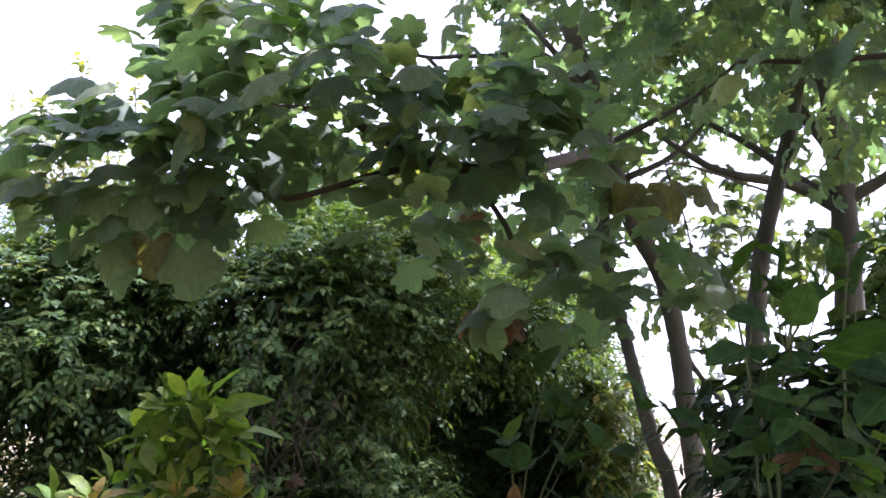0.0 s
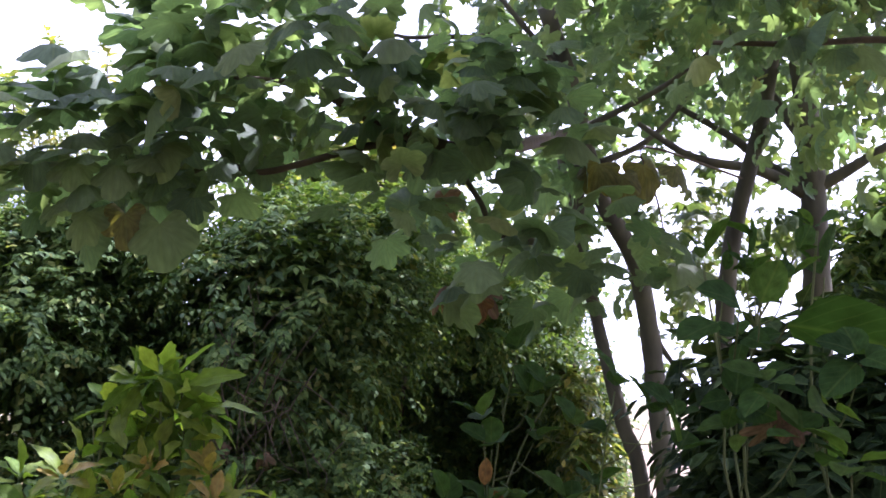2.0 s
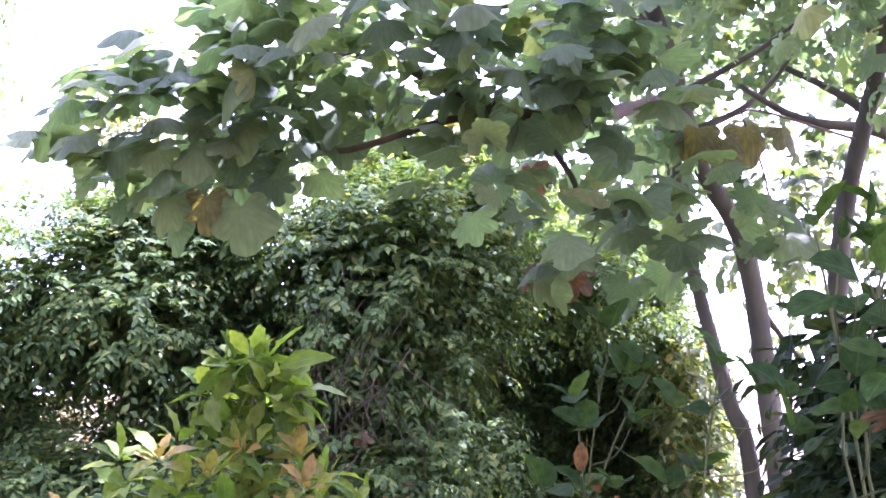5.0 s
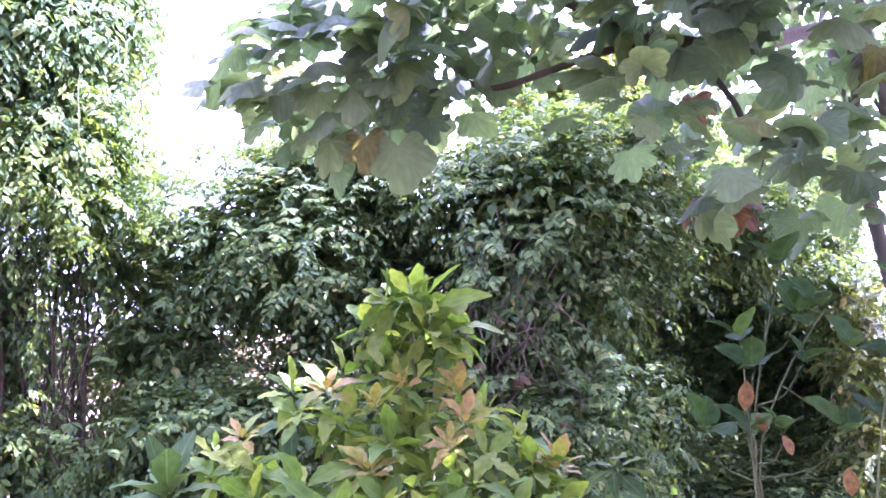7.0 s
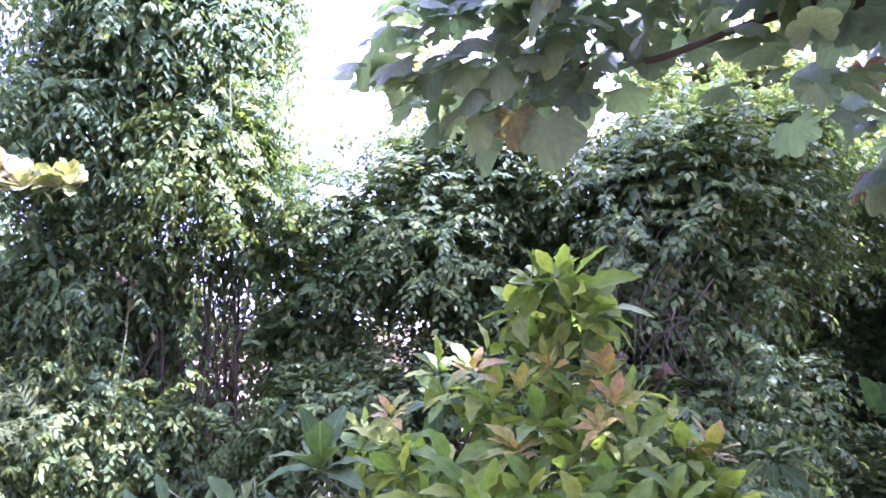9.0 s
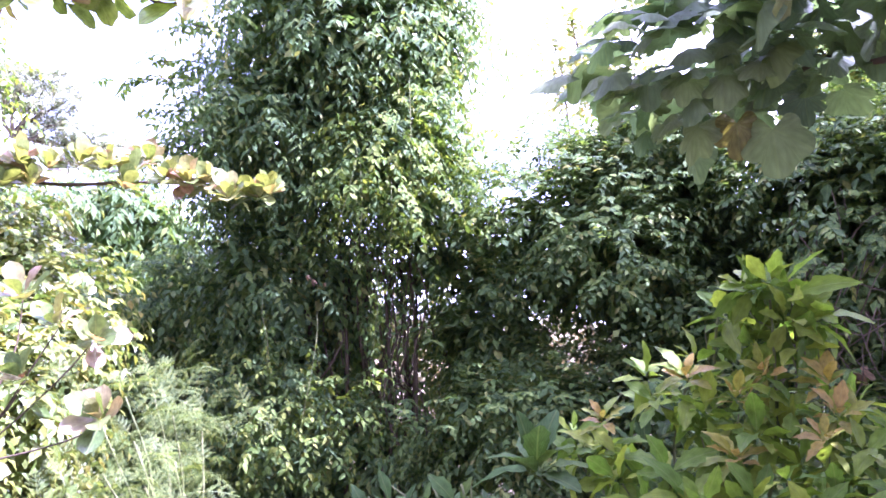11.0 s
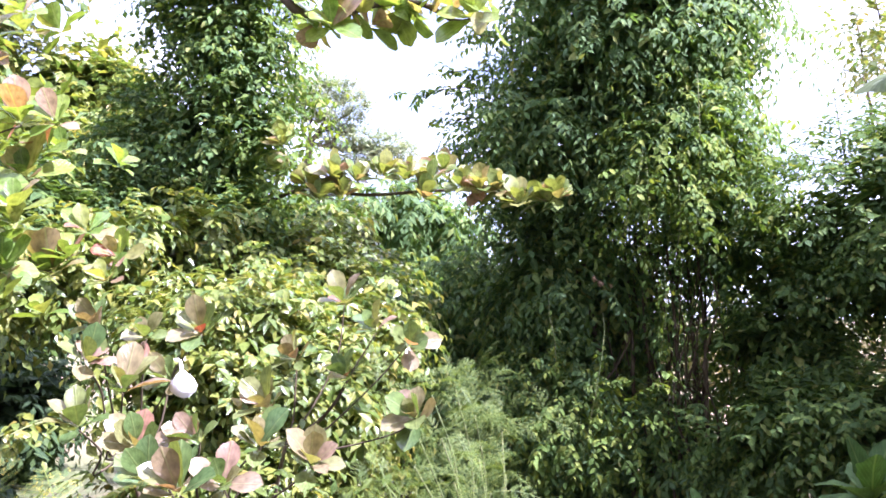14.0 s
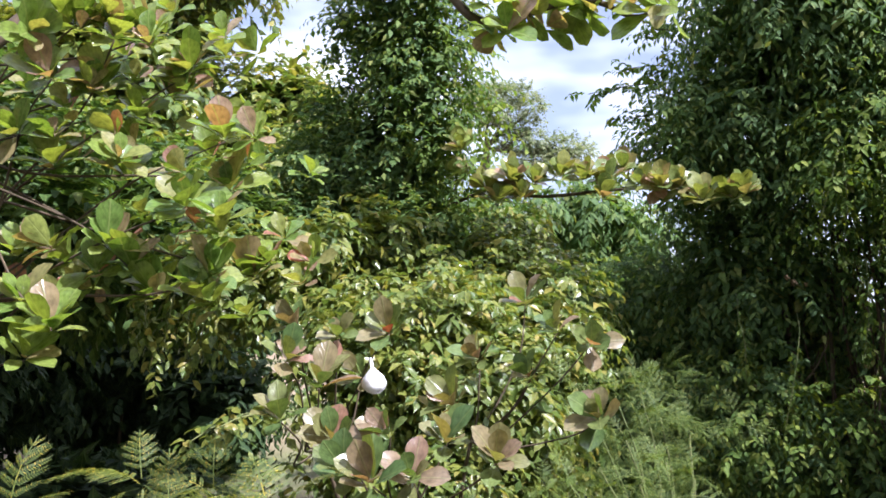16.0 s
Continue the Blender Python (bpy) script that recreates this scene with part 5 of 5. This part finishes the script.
TRUNK_D = [(2.5, 5.08, 3.99), (2.56, 5.21, 3.6), (2.62, 5.34, 3.09), (2.64, 5.43, 2.64), (2.64, 5.49, 2.18), (2.62, 5.51, 1.62)]
LIMBS_D = [(2.6, 5.37, 2.99), (2.3, 5.35, 3.15), (1.88, 5.37, 3.25), (1.54, 5.4, 3.49), (2.6, 5.36, 3.03), (2.44, 5.5, 3.21), (2.21, 5.63, 3.48), (1.92, 5.76, 3.73), (2.62, 5.36, 3.02), (2.82, 5.23, 3.13), (3, 5.1, 3.24), (3.24, 4.9, 3.38), (2.56, 5.29, 3.37), (2.42, 5.29, 3.56), (2.24, 5.25, 3.85), (2.07, 5.22, 4.1)]
tree_d = thing("shade_tree", (TRUNK_D[-1][0], TRUNK_D[-1][1], 0), "grey-barked forked tree with large lobed leaves", "tree")
stem_part("trunk", tree_d, trunk_down(TRUNK_D), 0.1, 0.07, M_BARK, "smooth grey trunk", 12, 6, 3)
for k in range(0, len(LIMBS_D), 4):
    stem_part("limb", tree_d, LIMBS_D[k:k + 4], 0.045, 0.018, M_BARK, "", 8, 5, k)
BACK_CROWN = [
    (2.14, 7.19, 3.44, 0.49, 0.7, 0.3),
    (2.8, 7.47, 3.15, 0.57, 0.7, 0.31),
    (2.34, 7.67, 2.83, 0.42, 0.6, 0.31),
    (3.1, 7.07, 3.4, 0.41, 0.7, 0.41),
    (3.3, 6.3, 4.0, 0.33, 0.5, 0.25),
    (2.53, 7.2, 2.71, 0.35, 0.5, 0.2),
    (2.56, 8.21, 2.01, 0.22, 0.4, 0.22),
    (3.62, 7.14, 2.98, 0.31, 0.5, 0.21)]
ba, bo = shell(BACK_CROWN, 13, 121, 0.4, 0.3)
leaves(tree_d, LOBED_LITE, M_LOBED_FAR, *sprays(ba, bo, 122, 0.3, 4, 0.14, 0.6), 160)
# unseen upper crown, added to keep sun off the bush and shrub
CROWN_SHADE = [
    (1.92, 5.27, 5.15, 1.48, 1.4, 0.63),
    (0.85, 5.6, 5.58, 1.11, 1.2, 0.53),
    (2.85, 4.9, 4.65, 1.23, 1.3, 0.82),
    (2.14, 4.69, 5.64, 1.46, 1.4, 0.62)]
ba, bo = shell(CROWN_SHADE, 11, 123, 0.35, 0.5)
leaves(tree_d, LOBED_LITE, M_LOBED_FAR, *sprays(ba, bo, 124, 0.3, 4, 0.17, 0.6), 20, "leaf", "", "upper_foliage")
TRUNK_A = [(0.91, 5.06, 4.14), (1.1, 5.31, 3.73), (1.17, 5.4, 3.46), (1.31, 5.59, 3.06), (1.54, 5.72, 2.66), (1.65, 5.85, 2.22), (1.68, 5.86, 1.7), (1.7, 5.83, 1.16)]
LIMBS_A = [(1.17, 5.4, 3.46), (1.38, 5.32, 3.54), (1.65, 5.1, 3.64), (1.92, 4.93, 3.82), (1.31, 5.53, 3.27), (1.57, 5.54, 3.38), (1.77, 5.54, 3.54), (1.9, 5.44, 3.7), (1.1, 5.31, 3.73), (0.83, 5.14, 3.99), (0.62, 5.06, 4.22), (0.48, 5, 4.37), (1.64, 5.85, 2.26), (1.75, 5.9, 2.06), (1.9, 5.95, 1.87), (2.05, 5.97, 1.7)]
LIMBS_SKY = [(-0.23, 4.42, 3.74), (0.04, 4.46, 3.68), (0.22, 4.46, 3.68), (0.4, 4.54, 3.71), (0.04, 4.46, 3.68), (0.13, 4.49, 3.61), (0.28, 4.49, 3.61), (0.44, 4.6, 3.58)]
tree_a = thing("shade_tree", (TRUNK_A[-1][0], TRUNK_A[-1][1], 0), "slender leaning tree, dark lobed leaves, one long low bough", "tree")
stem_part("trunk", tree_a, trunk_down(TRUNK_A), 0.075, 0.05, M_BARK, "", 10, 6, 4)
for k in range(0, len(LIMBS_A), 4):
    stem_part("limb", tree_a, LIMBS_A[k:k + 4], 0.026, 0.01, M_BARK, "", 7, 5, k)
stem_part("limb", tree_a, [TRUNK_A[1], (np.array(TRUNK_A[1]) + np.array(LIMBS_SKY[3])) / 2 + (0, 0, 0.15), *LIMBS_SKY[:4][::-1]], 0.022, 0.008, M_BARK, "", 7, 5, 30)
stem_part("limb", tree_a, LIMBS_SKY[4:], 0.012, 0.006, M_BARK, "", 6, 5, 31)
# masses beyond the view, to the right and above, are added for shade
CROWN = [
    (1.04, 5.97, 4.5, 0.73, 1.05, 0.43),
    (1.89, 6.1, 4.27, 0.75, 1.13, 0.49),
    (2.73, 6.1, 4.41, 0.84, 1.13, 0.5),
    (0.38, 4.83, 3.76, 0.3, 0.5, 0.24),
    (1.34, 6.49, 3.88, 0.54, 0.75, 0.27),
    (1.18, 3.78, 3.8, 0.86, 0.9, 0.31),
    (0.36, 4.84, 3.12, 0.36, 0.5, 0.23),
    (0.65, 4.68, 2.87, 0.28, 0.4, 0.16),
    (3.07, 5.58, 4.35, 0.44, 0.97, 0.53),
    (2.43, 3.46, 3.23, 0.63, 0.8, 0.43),
    (2.28, 3.22, 3.86, 0.8, 0.9, 0.43),
    (2.89, 3.26, 3.46, 0.66, 0.9, 0.66),
    (2.25, 2.99, 3.38, 0.78, 0.8, 0.39),
    (2.71, 2.74, 3.61, 0.82, 0.9, 0.55),
    (2.4, 6.9, 4.75, 0.95, 0.8, 0.35)]
ca, co = shell(CROWN, 13, 131, 0.4, 0.4)
leaves(tree_a, LOBED_LITE, M_LOBED, *sprays(ca, co, 132, 0.25, 4, 0.14, 0.8), 60)
TRUNK_B = [(1.09, 5.75, 3.41), (1.2, 5.86, 2.85), (1.33, 6.02, 2.32), (1.39, 6.03, 2.01), (1.48, 6.01, 1.56), (1.57, 5.97, 1.17)]
tree_b = thing("young_tree", (TRUNK_B[-1][0], TRUNK_B[-1][1], 0), "thin young tree trunk beside the leaning tree", "tree")
stem_part("trunk", tree_b, trunk_down(TRUNK_B), 0.06, 0.035, M_BARK, "", 10, 6, 5)
ba, bo = along([TRUNK_B[0], TRUNK_B[1]], 6, 133)
leaves(tree_b, LOBED_LITE, M_LOBED, *sprays(ba, bo, 134, 0.3, 3, 0.17, 0.6), 18)
TRUNK_C = [(2.15, 4.55, 3.92), (2.12, 4.79, 3.39), (2.04, 4.95, 2.99), (1.96, 5.06, 2.61), (1.91, 5.14, 2.16), (1.87, 5.17, 1.63)]
TWIG_HANG = [(1.3, 4.36, 2.87), (1.34, 4.38, 2.73), (1.37, 4.41, 2.59), (1.4, 4.43, 2.45)]
tree_c = thing("young_tree", (TRUNK_C[-1][0], TRUNK_C[-1][1], 0), "leaning brown-barked young tree", "tree")
stem_part("trunk", tree_c, trunk_down(TRUNK_C), 0.065, 0.04, M_BARK, "", 10, 6, 6)
stem_part("hanging_twig", tree_c, [np.array(TRUNK_C[2]), np.array(TWIG_HANG[0]) + (0, 0, 0.15), *TWIG_HANG], 0.008, 0.004, M_TWIG, "", 5, 4, 7)
ba, bo = along([TRUNK_C[0], TRUNK_C[1]], 6, 135)
leaves(tree_c, LOBED_LITE, M_LOBED, *sprays(ba, bo, 136, 0.3, 3, 0.17, 0.6), 18)

# ---- the bough that hangs close overhead ----
OVER = [
    (-0.86, 2.29, 2.4, 0.23, 0.35, 0.13),
    (-0.58, 2.27, 2.46, 0.27, 0.4, 0.17),
    (-0.31, 2.19, 2.54, 0.27, 0.4, 0.16),
    (-0.13, 2.29, 2.6, 0.18, 0.35, 0.1),
    (-0.51, 2.21, 2.33, 0.14, 0.25, 0.07),
    (0.1, 2.25, 2.47, 0.18, 0.3, 0.07),
    (0.31, 2.42, 2.57, 0.18, 0.3, 0.11),
    (-0.5, 2.4, 2.78, 0.26, 0.35, 0.12),
    (-0.73, 2.26, 2.3, 0.17, 0.25, 0.06)]
OVERB = [
    (0.47, 2.54, 2.45, 0.19, 0.35, 0.14),
    (0.59, 2.39, 2.12, 0.19, 0.25, 0.08),
    (0.31, 2.33, 2.12, 0.13, 0.25, 0.06),
    (0.49, 2.52, 2.05, 0.13, 0.2, 0.07),
    (0.03, 2.22, 2.2, 0.09, 0.2, 0.07)]
OVER_LINE = [(1.17, 5.4, 3.46), (0.9, 4.39, 3.11), (0.58, 3.38, 2.75), (0.25, 2.47, 2.44), (0.07, 2.36, 2.46), (-0.05, 2.29, 2.49), (-0.19, 2.26, 2.56), (-0.39, 2.26, 2.59)]
OVER_LOW = [(0.07, 2.38, 2.45), (-0.08, 2.37, 2.42), (-0.2, 2.32, 2.37), (-0.33, 2.31, 2.34), (-0.43, 2.28, 2.36), (-0.54, 2.31, 2.33), (-0.67, 2.28, 2.31)]
OVER_CURL = [(0.23, 2.49, 2.37), (0.28, 2.5, 2.29), (0.32, 2.52, 2.21), (0.42, 2.51, 2.18), (0.52, 2.5, 2.18), (0.56, 2.48, 2.24), (0.57, 2.5, 2.36), (0.6, 2.67, 2.49)]
TWIG_TOP = [(1.49, 2.18, 2.66), (1.29, 2.18, 2.65), (1.08, 2.18, 2.64), (0.9, 2.24, 2.67)]
over = tree_a
reach_foot = np.array((TWIG_TOP[0][0] + 0.5, TWIG_TOP[0][1] - 0.2, 0.0))
reaching = thing("young_tree", tuple(reach_foot), "slender young tree, one long thin twig, unseen crown added for shade", "tree")
stem_part("trunk", reaching, [reach_foot - (0, 0, 0.05), reach_foot + (0.04, 0, 1.4), np.array(TWIG_TOP[0]) + (0.35, -0.1, 0.1)], 0.03, 0.02, M_BARK)
long_twig = stem_part("twig", reaching, [np.array(TWIG_TOP[0]) + (0.35, -0.1, 0.1), *TWIG_TOP], 0.012, 0.006, M_TWIG, "", 6, 5, 4)
# its crown is unseen, added overhead to shade the plants on the right
OVERHEAD_SHADE = [(1.0, 0.6, 3.9, 1.5, 1.3, 0.35), (2.6, 1.3, 3.9, 1.3, 1.2, 0.4), (2.2, -0.8, 4.0, 1.5, 1.2, 0.4), (1.3, 3.0, 4.4, 1.3, 1.1, 0.32), (1.35, 1.9, 3.7, 0.9, 0.8, 0.28), (2.2, 2.85, 4.0, 0.7, 0.6, 0.25), (1.45, 2.5, 3.95, 0.5, 0.5, 0.2)]
for k, l in enumerate(OVERHEAD_SHADE):
    stem_part("limb", reaching, limb_path(reach_foot + (0.3, -0.1, 2.2), l[:3], 0.06, 60 + k), 0.022, 0.01, M_BARK, "", 6, 5, k)
ca, co = shell(OVERHEAD_SHADE, 17, 153, 0.3, 0.5)
leaves(reaching, LOBED_LITE, M_LOBED, *sprays(ca, co, 154, 0.3, 3, 0.2, 0.6), 20, "leaf", "", "crown")
tw_at, tw_out = along([TWIG_TOP[1], TWIG_TOP[3]], 5, 151)
leaves(long_twig, LOBED, M_LOBED, *sprays(tw_at, tw_out, 152, 0.12, 2, 0.13, 0.6), 10)
low_bough = stem_part("bough", over, OVER_LINE, 0.036, 0.007, M_TWIG, "", 8, 6, 1)
stem_part("bough", over, OVER_LOW, 0.012, 0.005, M_TWIG, "", 7, 6, 2)
stem_part("twig", over, OVER_CURL[::-1], 0.014, 0.008, M_BARK, "curled bare twig", 7, 6, 3)


def big_leaves(lumps, per, seed, size):
    rng = np.random.default_rng(seed)
    at, out = shell(lumps, per, seed, 0.3, 0.5)
    n = len(at)
    tip = unit(out * (1, 1, 0.3) + rng.normal(size=(n, 3)) * 0.45 + np.array((-0.25, -0.1, -0.12)))
    up = np.array((0, -0.1, 0.95)) + rng.normal(size=(n, 3)) * 0.28
    return at, frames_of(tip, up), size * rng.uniform(0.6, 1.3, n)


leaves(low_bough, LOBED, M_LOBED, *big_leaves([(x, y, z + 0.045, a, b, c * 0.82) for x, y, z, a, b, c in OVER], 125, 141, 0.115), 200)
leaves(low_bough, LOBED, M_LOBED, *big_leaves([(x, y, z + 0.03, a, b, c * 0.8) for x, y, z, a, b, c in OVERB], 62, 142, 0.125), 80)
HANG_LEAF = [(-0.61, 2.1, 2.23), (-0.53, 2.11, 2.22), (-0.68, 2.12, 2.24)]
hang = [np.array(p) for p in HANG_LEAF]
leaf_objects("leaf", low_bough, [LOBED[0]], M_YELLOW, np.array(hang[:1]), frames_of(np.array([(0.1, -0.15, -1.0)]), np.array([(0.2, -0.9, 0.3)])), np.array([0.13]), "yellowing hanging leaf")
leaf_objects("leaf", low_bough, [LOBED[0], LOBED[2]], M_LOBED, np.array(hang[1:]), frames_of(np.array([(0.1, -0.2, -1.0), (-0.3, -0.1, -0.6)]), np.array([(0.1, -0.9, 0.3), (0, -0.5, 0.8)])), np.array([0.17, 0.15]))
DEAD_LEAF = [(0.23, 2.45, 2.07), (0.17, 2.47, 2.35), (0.2, 2.44, 2.05)]
stem_part("leaf_stalk", low_bough, [(0.34, 2.42, 2.15), (0.32, 2.4, 2.09), (0.285, 2.38, 2.03)], 0.0025, 0.0015, M_TWIG, "", 5, 4, 8)
leaf_objects("leaf", low_bough, [LOBED[1]], M_RUST, np.array([(0.285, 2.38, 2.03)]), frames_of(np.array([(-0.85, -0.15, -0.5)]), np.array([(-0.3, -0.8, 0.55)])), np.array([0.12]), "big withered orange-brown leaf")
leaf_objects("leaf", low_bough, DEAD, M_DEAD, np.array(DEAD_LEAF), frames_of(np.array([(0.5, -0.2, -0.5), (0, 0, -1), (-0.7, -0.1, -0.3)]), np.array([(-0.3, -0.8, 0.5)] * 3)), np.array([0.12, 0.11, 0.09]), "withered orange-brown leaf")
FADED = [(0.62, 2.35, 2.4), (0.71, 2.37, 2.41), (0.78, 2.36, 2.39), (0.66, 2.34, 2.37)]
leaf_objects("leaf", low_bough, [LOBED[1], LOBED[3]], M_YELLOW, np.array(FADED), frames_of(np.array([(-0.5, -0.2, -0.7), (0.2, -0.3, -0.9), (0.6, -0.1, -0.6), (-0.1, -0.2, -0.8)]), np.array([(0, -0.6, 0.8)] * 4)), np.array([0.13, 0.14, 0.12, 0.12]), "faded olive-brown leaf")

# ---- broad-leaved plants close at hand ----
BROAD = [(0.77, 1.63, 1.85), (0.73, 1.75, 1.9), (0.69, 1.77, 1.87), (0.75, 1.69, 1.9)]
BROAD_UP = [(0.95, 1.85, 2.07), (0.86, 1.89, 2.03), (0.91, 1.88, 2.02), (0.81, 1.92, 1.99), (0.73, 1.95, 2.02), (0.77, 1.94, 1.99), (0.85, 1.8, 1.95), (0.81, 1.87, 1.96), (0.96, 1.86, 1.97)]
BROAD_LOW = [(0.77, 1.84, 1.83), (0.74, 1.65, 1.73), (0.74, 1.54, 1.64), (0.8, 1.5, 1.59), (0.83, 1.49, 1.77), (0.73, 1.76, 1.65), (0.82, 1.72, 1.77), (0.81, 1.61, 1.69), (0.71, 1.76, 1.71)]
bfoot = np.array((BROAD[0][0] + 0.1, BROAD[0][1] + 0.15, 0.0))
broad = thing("broad_leaved_plant", tuple(bfoot), "soft green plant with broad rounded leaves on long stalks", "plant")
broad_stems = stalks(broad, bfoot, BROAD + BROAD_UP + BROAD_LOW, M_STEM, 0.004, 0.0028, 4, 0.12, "stalk")
leaf_objects("leaf", broad, ROUND, M_BROAD, np.array(BROAD), frames_of(np.array([(1.0, -0.1, -0.15), (-0.5, -0.3, 0.3), (-0.8, -0.2, -0.3), (0.3, -0.3, 0.8)]), np.array([(0.15, 0.45, 0.9), (0.3, -0.7, 0.6), (0, -0.5, 0.8), (-0.3, -0.8, 0.3)])), np.array([0.22, 0.1, 0.1, 0.09]), stems=broad_stems)
leaves(broad, OVAL, M_BROAD, *whorls(BROAD_UP, 151, 3, 0.078, lambda c: np.array((0.2, -0.2, 0.9)), 15, 60), 60, stems=broad_stems)
leaves(broad, ROUND, M_BROAD, *whorls(BROAD_LOW, 152, 5, 0.08, lambda c: np.array((0, -0.4, 0.8)), 50, 110), 60, stems=broad_stems)
BROWN = [(0.75, 1.69, 1.69), (0.78, 1.68, 1.69), (0.77, 1.69, 1.71)]
leaf_objects("leaf", broad, DEAD, M_DEAD, np.array(BROWN), frames_of(np.array([(-0.2, -0.2, -1.0), (0.3, -0.2, -1.0), (0, -0.3, -0.8)]), np.array([(0.3, -0.9, 0), (-0.3, -0.9, 0.1), (0, -0.8, 0.4)])), np.array([0.06, 0.065, 0.055]), "curled dead brown leaf", broad_stems)
THICKET = [
    (1.15, 2.56, 1.71, 0.3, 0.4, 0.18),
    (1.11, 2.68, 1.54, 0.2, 0.35, 0.24),
    (1.15, 2.33, 1.48, 0.33, 0.4, 0.2),
    (1.39, 2.55, 1.83, 0.16, 0.4, 0.2),
    (1.02, 2.69, 1.37, 0.2, 0.35, 0.15),
    (1.0, 2.2, 1.3, 0.3, 0.3, 0.3),
    (1.35, 2.3, 1.6, 0.3, 0.3, 0.3)]
# dark leaf colour stands in for shade on the undergrowth
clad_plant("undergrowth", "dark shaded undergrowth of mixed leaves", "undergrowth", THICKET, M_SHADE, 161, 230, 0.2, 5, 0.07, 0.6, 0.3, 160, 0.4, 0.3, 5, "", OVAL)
TREE_RIGHT = [
    (3.87, 7.05, 2.73, 0.31, 0.7, 0.47),
    (4.13, 6.86, 3.02, 0.42, 0.8, 0.83)]
clad_plant("tree", "dark leafy tree beyond the shade trees", "tree", TREE_RIGHT, M_VINE, 165, 60, 0.3, 8, 0.1, 0.5, 0.3, 60)
SAPLING = [(0.53, 2.01, 1.74), (0.3, 2.24, 1.73), (0.37, 2.24, 1.73), (0.34, 2.24, 1.84), (0.26, 2.14, 1.61), (0.24, 2.15, 1.67), (0.46, 2.12, 1.65), (0.37, 2.23, 1.62), (0.42, 2.23, 1.74), (0.24, 2.14, 1.53), (0.32, 2.13, 1.48), (0.44, 2.11, 1.48), (0.15, 2.23, 1.47), (0.26, 2.13, 1.47), (0.49, 2.1, 1.52), (0.6, 1.99, 1.68), (0.66, 1.97, 1.67), (0.65, 1.97, 1.6)]
SAP_STEMS = [(0.24, 2.15, 1.69), (0.23, 2.14, 1.58), (0.25, 2.13, 1.48), (0.26, 2.11, 1.37), (0.37, 2.24, 1.75), (0.34, 2.24, 1.67), (0.34, 2.23, 1.54), (0.33, 2.2, 1.35), (0.53, 2.01, 1.71), (0.5, 2.01, 1.6), (0.48, 2, 1.51), (0.46, 1.99, 1.39)]
sfoot2 = np.array((SAP_STEMS[7][0], SAP_STEMS[7][1], 0.0))
sapl = thing("sapling", tuple(sfoot2), "slender sapling with upright rounded leaves and one orange leaf", "sapling")
sap_stems = stalks(sapl, sfoot2, SAPLING, M_STEM, 0.003, 0.002, 4, 0.1)
leaves(sapl, ROUND, M_BROAD, *whorls([c for i, c in enumerate(SAPLING) if i != 9], 171, 3, 0.085, lambda c: np.array((0.05, -0.35, 1.0)), 25, 75), 120, stems=sap_stems)
leaf_objects("leaf", sapl, OVAL, M_RUST, np.array([SAPLING[9]]), frames_of(np.array([(0.1, -0.1, 0.9)]), np.array([(0, -1, 0.2)])), np.array([0.065]), "orange ageing leaf", sap_stems)
SAP_DRY = [(0.32, 2.04, 1.45), (0.42, 2.03, 1.43), (0.28, 2.1, 1.49)]
leaf_objects("leaf", sapl, OVAL, M_RUST, np.array(SAP_DRY), frames_of(np.array([(-0.3, -0.2, 0.8), (0.1, -0.2, -0.9), (-0.4, -0.1, 0.6)]), np.array([(0.2, -0.8, 0.6), (0, -1, 0.3), (-0.3, -0.8, 0.5)])), np.array([0.045, 0.055, 0.04]), "orange ageing leaf", sap_stems)
